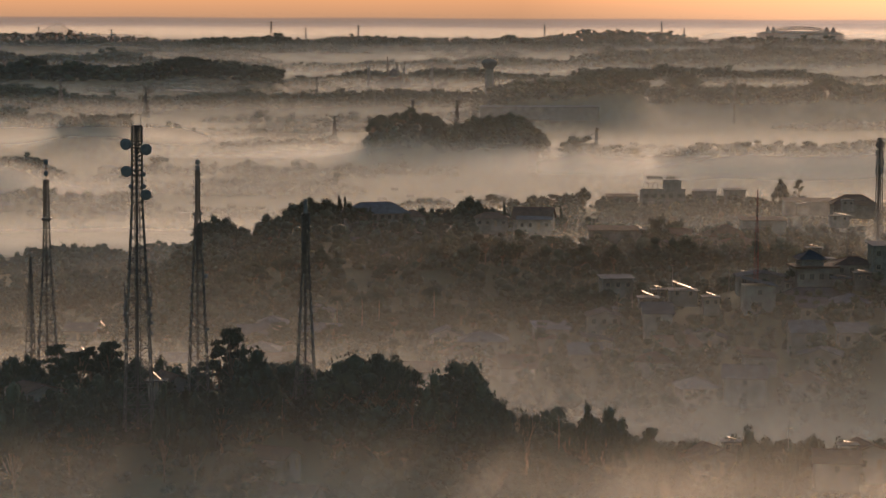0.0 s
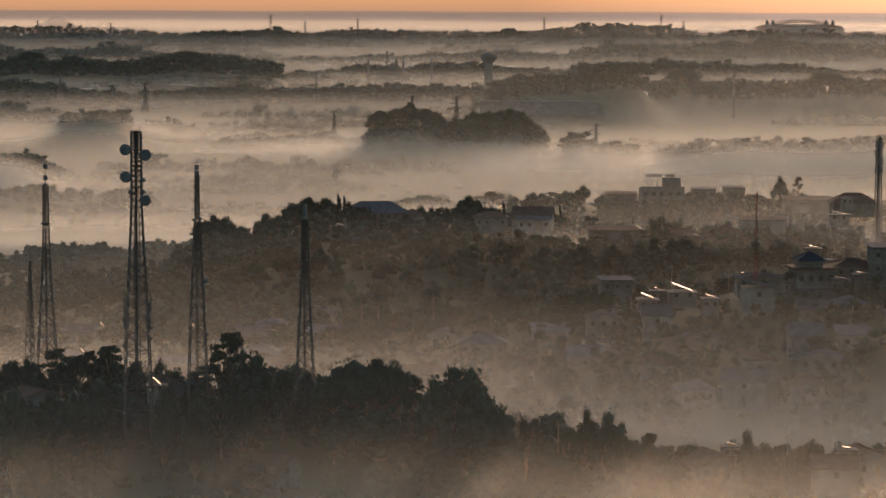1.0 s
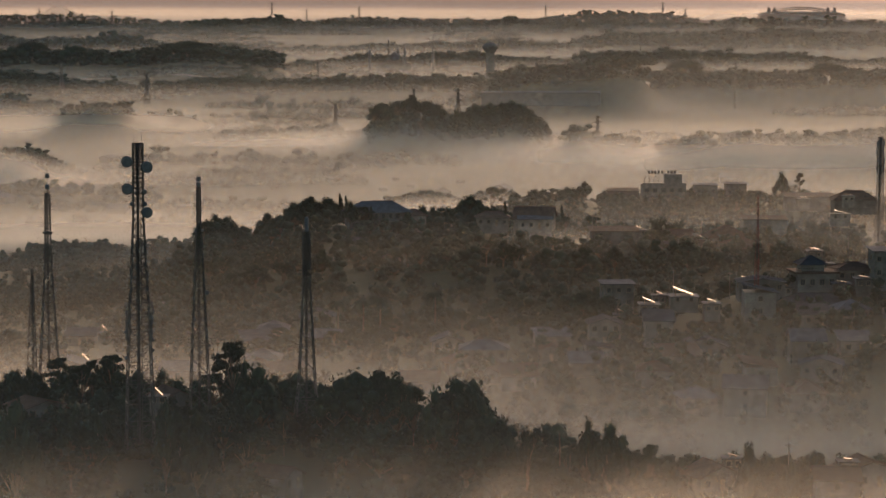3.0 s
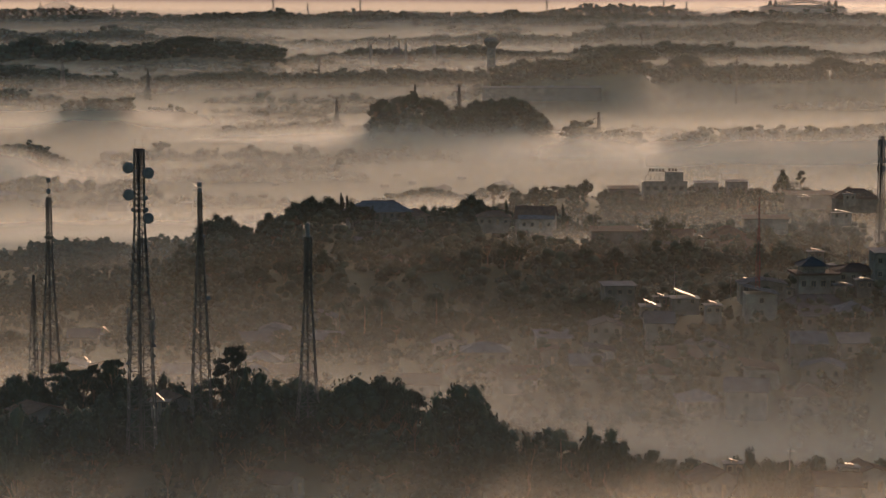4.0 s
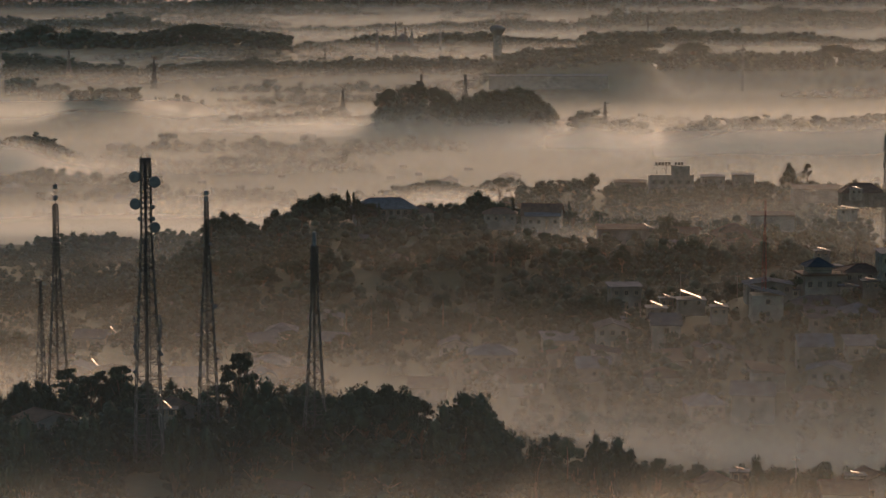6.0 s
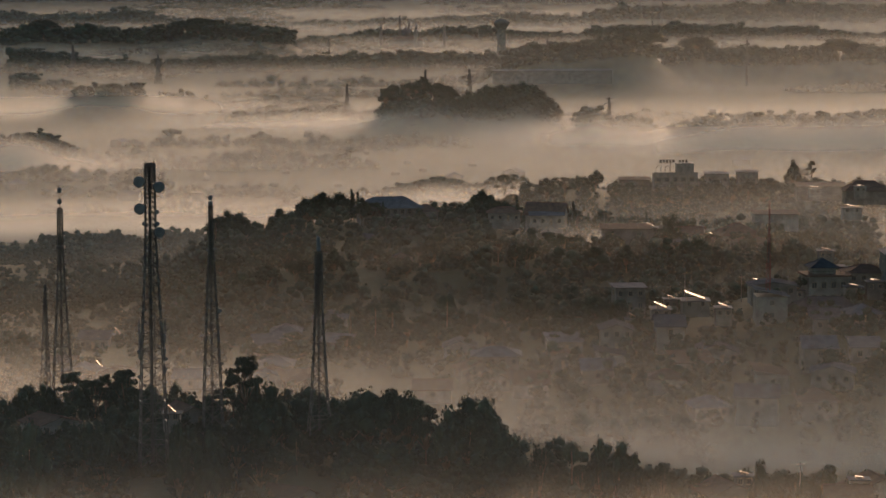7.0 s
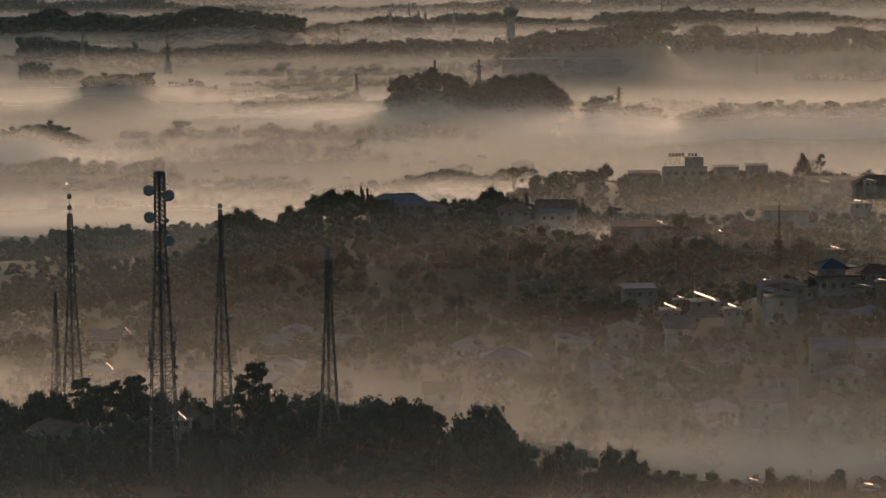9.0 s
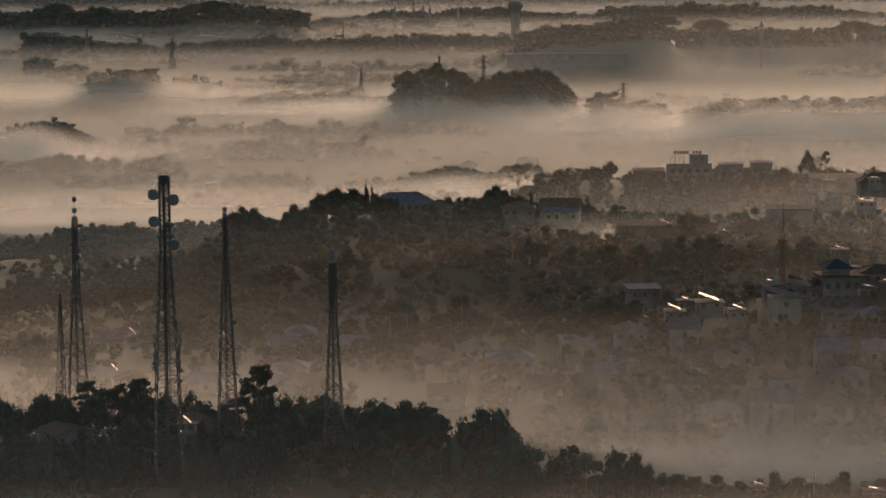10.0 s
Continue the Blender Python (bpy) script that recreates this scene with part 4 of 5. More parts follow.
def mast(name, x, y, z, h, shape, sections, label, group="lattice towers", legs=4, leg_r=0.11, brace_r=0.05, turn=20, ladder=0.5, mats=(M_STEEL,), x_brace=True):
    t = thing(name, pose(x, y, z, 0, 0, turn), label, "tower", group)
    for nm, b, j in lattice(shape, -0.5, h, sections, legs, leg_r, brace_r, x_brace):
        part(nm, b.mesh(nm, mats[(j // 4) % len(mats)]), t)
    if ladder:
        b = Builder().bar((0.12, 0, 0), (0.12, 0, h), 0.04).bar((-0.28, 0, 0), (-0.28, 0, h), 0.04).box(-0.08, 0.12, 0, ladder, 0.06, h)
        for k in range(int(h / 0.6)):
            b.bar((0.12, 0, k * 0.6), (-0.28, 0, k * 0.6), 0.025)
        part("cable_ladder", b.mesh("cable_ladder", M_DARKMETAL), t)
    return t


def dish(parent, x, z, r, face, depth=-0.9):
    """A drum dish on an arm, facing a bearing in degrees."""
    b = Builder().lathe([(r * 0.25, -0.55 * r), (r * 0.7, -0.4 * r), (r * 0.97, -0.12 * r), (r, 0.0), (r, 0.5 * r), (r * 0.96, 0.54 * r), (r * 0.5, 0.6 * r)], 24)
    d = part("microwave_dish", b.mesh("microwave_dish", M_DISH, False), parent, "round drum-shaped microwave dish", parent.matrix_basis.inverted() @ Matrix.Translation(parent.matrix_basis.translation) @ pose(x, depth, z, 90, 0, face))
    arm = Builder().bar((0, 0, -0.5 * r), (-x * 0.6, 0, -1.2 * r - 0.3), 0.07)
    part("mount_arm", arm.mesh("mount_arm", M_STEEL), d)
    return d


def panel(parent, x, y, z, h, w=0.3):
    b = Builder().box(x, y, z, w, 0.16, h, 0.96).bar((x, y + 0.2, z - 0.3), (x, y + 0.2, z + h + 0.3), 0.05).bar((x, y + 0.2, z + h * 0.5), (x * 0.6, 0, z + h * 0.5), 0.05)
    return part("panel_antenna", b.mesh("panel_antenna", M_DISH), parent, "upright panel antenna on a bracket")


def taper(pairs):
    zs, ws = zip(*pairs)
    return lambda z: float(np.interp(z, zs, ws))


ax, ay, az = -58.7, 480, 21.1
tower = mast("telecom_tower", ax, ay, az, 58.3, taper([(-1, 5.5), (0, 5.4), (16, 4.5), (27, 3.6), (36, 2.7), (44, 1.95), (60, 1.85)]), 34, "tall dark steel lattice telecom tower with drum dishes", leg_r=0.13, brace_r=0.055, turn=12, ladder=0.45)
for dx, z, r, face in ((-1.85, 54.8, 1.1, -20), (1.75, 53.8, 1.12, 25), (-1.8, 49.6, 1.1, -15), (1.35, 49.0, 0.45, 20), (-1.05, 46.7, 0.42, -30), (1.35, 46.7, 0.48, 20), (1.7, 45.1, 1.05, 25)):
    dish(tower, dx, z, r, face)
for k in range(14):
    s = 1 if k % 2 else -1
    zz = 20.5 + (k // 2) * 1.0
    panel(tower, s * (2.35 + 0.25 * R.uniform()), R.uniform(-1.2, 1.2), zz, R.uniform(0.7, 1.9))
for dx, z in ((-2.5, 17.0), (2.6, 18.5), (2.7, 20.5), (-2.5, 22.0), (2.4, 14.0)):
    dish(tower, dx, z, 0.36, 20)
for dx, dy in ((-0.45, 0.3), (0.45, -0.3), (0.1, 0.45)):
    part("cable_run", Builder().box(dx, dy, 0, 0.16, 0.12, 43).mesh("cable_run", M_DARKMETAL), tower, "bundle of dark antenna cables")
for dx in (-0.7, 0.75):
    part("whip_antenna", Builder().bar((dx, 0, 58.2), (dx, 0, 60.2), 0.03).mesh("whip_antenna", M_STEEL), tower)

bx, by, bz = -85.3, 538, 26.4
tower_b = mast("telecom_tower", bx, by, bz, 38.8, taper([(-1, 4.2), (0, 4.1), (12, 2.7), (22, 1.6), (30, 1.15), (38, 1.05), (38.8, 0.9)]), 24, "slim steel lattice tower with a pole and two drums on top", leg_r=0.11, turn=14, brace_r=0.045, ladder=0.2)
part("top_pole", Builder().bar((0, 0, 38.4), (0, 0, 44.5), 0.09, 0.04, 8).mesh("top_pole", M_STEEL), tower_b)
for z in (39.6, 42.0):
    part("drum_antenna", Builder().lathe([(0.3, z), (0.5, z + 0.2), (0.5, z + 0.9), (0.3, z + 1.1)], 14).mesh("drum_antenna", M_DISH), tower_b)
part("platform", Builder().lathe([(0.9, 30.0), (1.1, 30.1), (1.1, 30.5), (0.9, 30.6)], 8).mesh("platform", M_STEEL), tower_b, "small work platform")

sx, sy, sz = -88.4, 536, 26.2
tower_s = mast("telecom_tower", sx, sy, sz, 22.5, taper([(-1, 2.6), (0, 2.5), (22.5, 0.4)]), 14, "short slender steel lattice mast", leg_r=0.09, turn=10, brace_r=0.05, legs=3, ladder=0.15)
part("top_pole", Builder().bar((0, 0, 22.2), (0, 0, 25.6), 0.06, 0.03, 8).mesh("top_pole", M_STEEL), tower_s)

cx, cy, cz = -47.8, 487, 27.5
tower_c = mast("telecom_tower", cx, cy, cz, 43.0, taper([(-1, 3.9), (0, 3.8), (10, 3.1), (24, 1.9), (34, 1.0), (35, 0.75), (43, 0.7)]), 28, "slim steel lattice tower with a narrow mast top", leg_r=0.11, turn=12, brace_r=0.045, ladder=0.15)
for z in (43.0, 44.1):
    part("drum_antenna", Builder().lathe([(0.35, z), (0.46, z + 0.1), (0.46, z + 0.85), (0.35, z + 0.95)], 14).mesh("drum_antenna", M_DISH), tower_c)
part("whip_antenna", Builder().bar((0, 0, 43), (0, 0, 46.4), 0.03).mesh("whip_antenna", M_STEEL), tower_c)
for z in (36.6, 37.8, 39.6, 40.9):
    part("side_arm", Builder().bar((0, 0, z), (-0.85, -0.6, z), 0.035).bar((-0.85, -0.6, z - 0.5), (-0.85, -0.6, z + 0.4), 0.04).mesh("side_arm", M_STEEL), tower_c)
for dx, z, r in ((1.55, 22.4, 0.45), (1.9, 12.0, 0.3), (-0.7, 34.4, 0.28), (0.75, 34.6, 0.28)):
    dish(tower_c, dx, z, r, 25, -0.5)

dx0, dy0, dz0 = -26.1, 474, 28.4
tower_d = mast("telecom_tower", dx0, dy0, dz0, 34.8, taper([(-1, 4.4), (0, 4.3), (6, 3.1), (23, 1.45), (24, 1.35), (35, 1.3)]), 22, "steel lattice tower with a tall dark drum on top", leg_r=0.11, turn=10, brace_r=0.045, ladder=0.2)
part("drum_antenna", Builder().lathe([(0.3, 34.6), (0.42, 34.8), (0.42, 37.2), (0.25, 37.5)], 14).mesh("drum_antenna", M_DISH), tower_d)
part("equipment_box", Builder().box(-0.5, 0, 27.2, 0.7, 0.7, 2.2, 0.95).mesh("equipment_box", M_DARKMETAL), tower_d, "dark equipment box on the mast")

ex, ey, ez = 80.6, 643, 33.9
mast("radio_mast", ex, ey, ez, 22.8, taper([(-1, 1.2), (7.5, 1.15), (8, 0.75), (14, 0.7), (14.5, 0.45), (23, 0.12)]), 26, "thin red and white painted lattice mast", legs=3, leg_r=0.05, brace_r=0.03, turn=0, ladder=False, mats=(M_RED, M_STEEL))

fx, fy, fz = 147.7, 850, 24.4
tower_f = mast("telecom_tower", fx, fy, fz, 36.0, taper([(-1, 2.6), (0, 2.4), (20, 1.6), (36, 1.3)]), 18, "steel lattice tower crowded with panel antennas", leg_r=0.1, turn=15)
for k in range(16):
    w = k * 2.4
    panel(tower_f, 1.3 * math.cos(w), 1.3 * math.sin(w), 24 + 2.9 * (k // 4), 1.9, 0.4)


# ---- houses ----
def slab(b, pts, thick=0.12):
    """A thin sheet through four corners, thickened downwards."""
    n_ = (Vector(pts[1]) - Vector(pts[0])).cross(Vector(pts[3]) - Vector(pts[0])).normalized()
    if n_.z < 0:
        n_ = -n_
    low = [tuple(Vector(p) - n_ * thick) for p in pts]
    return b.add([tuple(p) for p in pts] + low, [(0, 1, 2, 3), (7, 6, 5, 4), (0, 4, 5, 1), (1, 5, 6, 2), (2, 6, 7, 3), (3, 7, 4, 0)])


def gable_roof(w, d, z, rise, over=0.6, mat=M_ROOF):
    """Two slopes, ridge along y."""
    b = Builder()
    hw, hd = w / 2 + over, d / 2 + over
    drop = rise * over / (w / 2)
    for sgn in (-1, 1):
        slab(b, [(0, -hd, z + rise), (0, hd, z + rise), (sgn * hw, hd, z - drop), (sgn * hw, -hd, z - drop)])
    b.bar((0, -hd, z + rise + 0.03), (0, hd, z + rise + 0.03), 0.14)
    for k in range(1, int(2 * hd / 0.9)):
        y = -hd + k * 0.9
        for sgn in (-1, 1):
            b.bar((0, y, z + rise + 0.02), (sgn * hw, y, z - drop + 0.02), 0.035)
    return b.mesh("roof", mat)


def hip_roof(w, d, z, rise, over=0.8, mat=M_TILE):
    hw, hd = w / 2 + over, d / 2 + over
    k = max(0.0, hd - hw) if hd > hw else 0.0
    j = max(0.0, hw - hd) if hw > hd else 0.0
    top = [(-j, -k, z + rise), (j, -k, z + rise), (j, k, z + rise), (-j, k, z + rise)]
    low = [(-hw, -hd, z - 0.25), (hw, -hd, z - 0.25), (hw, hd, z - 0.25), (-hw, hd, z - 0.25)]
    b = Builder().add(low + top, [(0, 1, 5, 4), (1, 2, 6, 5), (2, 3, 7, 6), (3, 0, 4, 7), (4, 5, 6, 7), (3, 2, 1, 0)])
    for a, c in zip(low, top):
        b.bar((a[0], a[1], a[2] + 0.05), (c[0], c[1], c[2] + 0.05), 0.11)
    b.bar((top[0][0], top[0][1], z + rise + 0.05), (top[2][0], top[2][1], z + rise + 0.05), 0.12)
    return b.mesh("roof", mat)


def shed_roof(w, d, z, rise, over=0.6, mat=M_ROOF):
    b = Builder()
    hw, hd = w / 2 + over, d / 2 + over
    slab(b, [(-hw, -hd, z), (hw, -hd, z), (hw, hd, z + rise), (-hw, hd, z + rise)], 0.14)
    for k in range(1, int(2 * hw / 0.9)):
        x = -hw + k * 0.9
        b.bar((x, -hd, z + 0.03), (x, hd, z + rise + 0.03), 0.035)
    return b.mesh("roof", mat)


WINDOW, DOOR = {}, {}


def window_parts(parent, x, y, z, w, h, facing=0):
    """A framed window, set on a wall that faces -y (0), +x (90) or -x (-90)."""
    key = (round(w, 2), round(h, 2))
    if key not in WINDOW:
        b = Builder().box(-w / 2, 0, 0, 0.1, 0.14, h).box(w / 2, 0, 0, 0.1, 0.14, h).box(0, 0, -0.1, w + 0.2, 0.22, 0.1).box(0, 0, h, w + 0.1, 0.14, 0.1).box(0, 0, 0, 0.06, 0.1, h)
        WINDOW[key] = b.mesh("window", M_WOOD), Builder().box(0, 0.02, 0, w, 0.04, h).mesh("pane", M_PANE)
    f_, p_ = WINDOW[key]
    wdw = part("window", f_, parent, "", pose(x, y, z, 0, 0, facing))
    part("pane", p_, wdw)


def house(x, y, turn=0.0, w=8.0, d=9.0, h=3.2, rise=1.6, roof="gable", storeys=1, mat=None, roof_mat=None, group="houses", label="", z=None, windows=True, name="house", category="house"):
    g = ground_z(x, y) if z is None else z
    t = thing(name, pose(x, y, g, 0, 0, turn), label or "small plastered house under a weathered zinc roof", category, group)
    tall = h * storeys
    b = Builder().box(0, 0, -2.5, w, d, tall + 2.5)
    if roof == "gable":
        for yy in (-d / 2 + 0.002, d / 2 - 0.002):
            b.add([(-w / 2, yy, tall), (w / 2, yy, tall), (0, yy, tall + rise - 0.14)], [(0, 1, 2)])
    b.box(0, 0, -0.2, w + 0.25, d + 0.25, 0.45)
    part("wall", b.mesh("wall", mat or M_WALL), t)
    rm = roof_mat or M_ROOF
    me = gable_roof(w, d, tall, rise, mat=rm) if roof == "gable" else hip_roof(w, d, tall, rise, mat=rm) if roof == "hip" else shed_roof(w, d, tall + 0.1, rise, mat=rm)
    part("roof", me, t)
    if windows:
        for s_ in range(storeys):
            n_w = max(2, int(w / 2.6))
            for k in range(n_w):
                wx = -w / 2 + w * (k + 0.5) / n_w
                if s_ == 0 and k == n_w // 2:
                    door = part("door", Builder().box(0, 0, 0, 0.9, 0.1, 2.0).box(0, 0, 2.0, 1.1, 0.16, 0.1).mesh("door", M_WOOD), t, "", pose(wx, -d / 2 - 0.04, 0.25))
                else:
                    window_parts(t, wx, -d / 2 - 0.03, s_ * h + 1.0, 1.1, 1.2)
            window_parts(t, w / 2 + 0.03, 0.0, s_ * h + 1.0, 1.1, 1.2, 90)
            window_parts(t, -w / 2 - 0.03, 0.0, s_ * h + 1.0, 1.1, 1.2, -90)
    return t


def catching(x, y, z):
    """The right-hand slope, in degrees, at which a roof mirrors the low sun towards the valley's mouth."""
    to_eye = (Vector((0, 0, 112)) - Vector((x, y, z))).normalized()
    hv = (SUN_DIR + to_eye).normalized()
    return math.degrees(math.atan2(hv.x, hv.z))


def bright_house(x, y, w=6.0, d=6.0, h=2.8, group="houses", z=None):
    """A house whose new zinc roof slopes towards the sun."""
    g = ground_z(x, y) if z is None else z
    a = max(-30.0, min(48.0, catching(x, y, g)))
    t = thing("house", pose(x, y, g), "small house under a bright new zinc roof catching the sun", "house", group)
    hw, hd, k = w / 2 + 0.4, d / 2 + 0.4, math.tan(radians(a))
    bw, bd, hb = w + 2.6, d + 2.4, max(1.6, h - 0.1 - abs(k) * hw)
    part("wall", Builder().box(0, 0, -2.5, bw, bd, hb + 2.5).mesh("wall", M_WALL), t)
    part("lower_roof", Builder().box(0, 0, hb, bw + 0.8, bd + 0.8, 0.14).mesh("lower_roof", M_ROOF), t, "dull grey zinc lower roof")
    b = Builder()
    slab(b, [(-hw, -hd, h + 0.3 + k * hw), (hw, -hd, h + 0.3 - k * hw), (hw, hd, h + 0.3 - k * hw), (-hw, hd, h + 0.3 + k * hw)], 0.1)
    part("roof", b.mesh("roof", M_BRIGHT_ROOF), t, "bright new zinc sheet roof")
    for sgn in (-1, 1):
        part("post", Builder().box(sgn * (hw - 0.3), -hd + 0.3, -1, 0.15, 0.15, h + 1.2 - k * sgn * (hw - 0.3)).mesh("post", M_WOOD), t)
    window_parts(t, -bw / 4, -bd / 2 - 0.03, 0.5, 0.9, 1.0)
    window_parts(t, bw / 4, -bd / 2 - 0.03, 0.5, 0.9, 1.0)
    return t


# terraced hillside of houses
hs = np.random.default_rng(5)
styles = ["gable", "hip", "shed", "gable"]
says = {"gable": "small plastered house under a gabled zinc roof", "hip": "plastered house under a hipped dark roof", "shed": "low house under a single-slope zinc roof"}
for row, y in enumerate((552, 568, 584, 600, 616, 632, 648)):
    x = (54 if y < 590 else 18) + 6 * (row % 2) - 2 * row
    while x < 128:
        st = styles[hs.integers(4)]
        w, d = hs.uniform(7, 12), hs.uniform(7, 10)
        yy = y + hs.uniform(-4, 4)
        if hs.uniform() < 0.62 and y > 560 and not (84 < x < 110 and y > 640) and not (40 < x < 80 and y > 640):
            house(x, yy, hs.choice([0, 90, 8, -10, 82]), w, d, hs.uniform(2.9, 3.3), hs.uniform(1.2, 2.2), st, 2 if hs.uniform() < 0.3 else 1, None, [M_ROOF, M_ROOF, M_TILE][hs.integers(3)], "hillside houses", says[st])
        x += w + hs.uniform(2, 6)
for x, y, z, w, d in ((46.1, 645, 26.9, 1.6, 2.0), (52.6, 641, 30.3, 2.3, 3.6), (62.3, 650, 31.6, 4.4, 4.6), (68.7, 641, 30.3, 1.5, 2.4), (56.4, 655, 30.6, 0.9, 1.2)):
    bright_house(x, y, w, d, 2.6, "hillside houses", z - 3.2)

# big house with a square lookout storey on the hillside
px_, py_, pz_ = 98.1, 664, 30.6
villa = thing("villa", pose(px_, py_, pz_, 0, 0, 6), "three-storey house with a hipped lookout roof and red-edged terrace", "house", "hillside houses")
part("wall", Builder().box(0, 0, -6, 10.5, 9, 10.2).mesh("wall", M_WALL), villa)
part("terrace", Builder().box(0, 0, 4.2, 12.2, 10.4, 0.5).mesh("terrace", M_TILE), villa, "dark red terrace slab")
for k in range(9):
    part("railing_post", Builder().box(-5.8 + 1.45 * k, -5.0, 4.7, 0.1, 0.1, 1.0).mesh("railing_post", M_STEEL), villa)
part("rail", Builder().box(0, -5.0, 5.65, 11.8, 0.1, 0.1).mesh("rail", M_STEEL), villa)
part("lookout", Builder().box(-0.6, 0.6, 4.7, 6.0, 6.0, 1.9).mesh("lookout", M_WALL), villa)
part("roof", hip_roof(6.0, 6.0, 6.6, 2.0, 1.0, M_ROOF), villa, "grey hipped roof", Matrix.Translation((-0.6, 0.6, 0)))
part("canopy", Builder().box(4.2, 1.0, 6.3, 3.6, 5.0, 0.15).mesh("canopy", M_ROOF), villa)
for k in range(4):
    window_parts(villa, -3.9 + 2.6 * k, -4.53, 1.2, 1.3, 1.5)
    window_parts(villa, -3.9 + 2.6 * k, -4.53, -2.2, 1.3, 1.5)
house(px_ - 0.5, 652, 0, 21, 10, 3.2, 3.0, "hip", 2, None, M_ROOF, "hillside houses", "wide two-storey house under a broad grey hipped roof", z=pz_ - 9.5)
hx, hy, hz = 109.5, 668, 33.6
house(hx, hy, 4, 11, 9, 3.2, 1.6, "hip", 2, None, M_TILE, "hillside houses", "two-storey house with a dark overhanging hipped roof", z=hz - 4.5)
hx, hy, hz = 119.6, 662, 41.1
house(hx, hy, 0, 13, 10, 3.6, 0.3, "shed", 4, M_CONCRETE, M_ROOF, "hillside houses", "tall dark flat-roofed concrete building", z=hz - 14.5)
hx, hy, hz = 46.1, 667, 31.6
house(hx, hy, 6, 8.0, 7, 3.2, 0.35, "shed", 2, M_WALL, M_ROOF, "hillside houses", "pale boxy two-storey house with a flat roof", z=hz - 6.6)
hx, hy, hz = 83.6, 660, 33.2
house(hx, hy, 0, 12, 8, 3.0, 1.0, "gable", 1, None, M_ROOF, "hillside houses", z=hz - 3.2)
for x, y, z in ((89.6, 660, 31.9), (104.2, 655, 33.3), (109.9, 655, 34.6), (80.9, 668, 32.8), (114.5, 668, 34.8)):
    bright_house(x, y, 1.8, 1.6, 2.4, "hillside houses", z - 2.6)

# houses at the foot of the near hill and among its trees
for x, y, z, turn, w, rise in ((50.9, 468, 20.8, 20, 9, 2.0), (46.3, 472, 19.3, 75, 8, 1.5), (79.5, 468, 21.7, 10, 12, 2.2), (72.9, 460, 21.4, 85, 8, 1.6), (-55.5, 506, 28.7, 30, 7, 1.6), (-31.0, 456, 22.2, 60, 6, 1.4), (-83.0, 505, 26.7, 40, 9, 1.2), (-26.4, 449, 16.5, 70, 7, 1.4)):
    house(x, y, turn, w, 8, 3.0, rise, "gable", 1, None, M_TILE, "houses on the near hill", z=z - 3.6 - rise)
for x, y, z in ((-56.9, 496, 28.6), (75.3, 462, 21.7), (54.5, 468, 21.3)):
    bright_house(x, y, 0.8, 0.6, 2.2, "houses on the near hill", z - 2.2)
ux, uy, uz = 64.3, 462, 20.0
pole_t = thing("utility_pole", pose(ux, uy, uz - 2), "concrete utility pole with crossarms and insulators", "pole")
part("pole", Builder().bar((0, 0, -1), (0, 0, 7.0), 0.14, 0.09, 8).mesh("pole", M_CONCRETE), pole_t)
part("crossarm", Builder().box(0, 0, 6.3, 1.5, 0.1, 0.12).mesh("crossarm", M_WOOD), pole_t)
for k in (-0.65, 0, 0.65):
    part("insulator", Builder().lathe([(0.05, 6.42), (0.08, 6.5), (0.04, 6.65)], 8, (k, 0, 0)).mesh("insulator", M_DISH), pole_t)

# houses of the valley floor, deep in mist
for _ in range(20):
    x, y = hs.uniform(-105, 25), hs.uniform(590, 710)
    st = styles[hs.integers(4)]
    house(x, y, hs.choice([0, 90, 15, -20]), hs.uniform(7, 10), hs.uniform(7, 9), 3.0, hs.uniform(1.2, 2.0), st, 1, None, [M_ROOF, M_TILE][hs.integers(2)], "valley houses", says[st])
for x, y in ((-64, 560), (-92, 640), (-47, 590), (-70, 700), (-98, 720), (-84, 760), (-35, 560), (-30, 575)):
    bright_house(x, y, 0.9, 0.9, 2.6, "valley houses")

# ridge: long four-storey building with hipped roofs and rows of windows
qx, qy, qz = -23.7, 880, 24.9
school = thing("institute_building", pose(qx, qy, qz, 0, 0, 14), "long pale four-storey building with verandas and grey hipped roofs", "building")
part("wall", Builder().box(0, 0, -6, 21, 10, 13.4).mesh("wall", M_WALL), school)
part("wing", Builder().box(8.5, 2, -6, 9, 9, 11.0).mesh("wing", M_WALL), school)
part("roof", hip_roof(21, 10, 7.4, 3.4, 1.0, M_ROOF), school, "grey hipped sheet roof")
part("roof", gable_roof(9, 9, 5.0, 2.6, 0.8, M_ROOF), school, "smaller gabled roof of the wing", Matrix.Translation((8.5, 2, 0)))
for f_ in range(3):
    part("veranda_slab", Builder().box(0, -5.4, f_ * 3.1 - 2.4, 21.4, 1.6, 0.25).mesh("veranda_slab", M_CONCRETE), school)
    part("veranda_rail", Builder().box(0, -6.1, f_ * 3.1 - 1.3, 21.4, 0.08, 0.1).mesh("veranda_rail", M_STEEL), school)
    for k in range(8):
        window_parts(school, -9.2 + 2.6 * k, -5.03, f_ * 3.1 - 1.0, 1.3, 1.5)
for k in range(9):
    part("column", Builder().box(-10.4 + 2.6 * k, -6.05, -6, 0.35, 0.35, 13.2).mesh("column", M_WALL), school)
hx, hy, hz = 30.8, 852, 35.3
house(hx, hy, 80, 10, 13, 4.0, 3.4, "gable", 1, None, M_TILE, "ridge houses", "large house under a dark steep gabled roof", z=hz - 6.5)
hx, hy, hz = 30.6, 845, 33.3
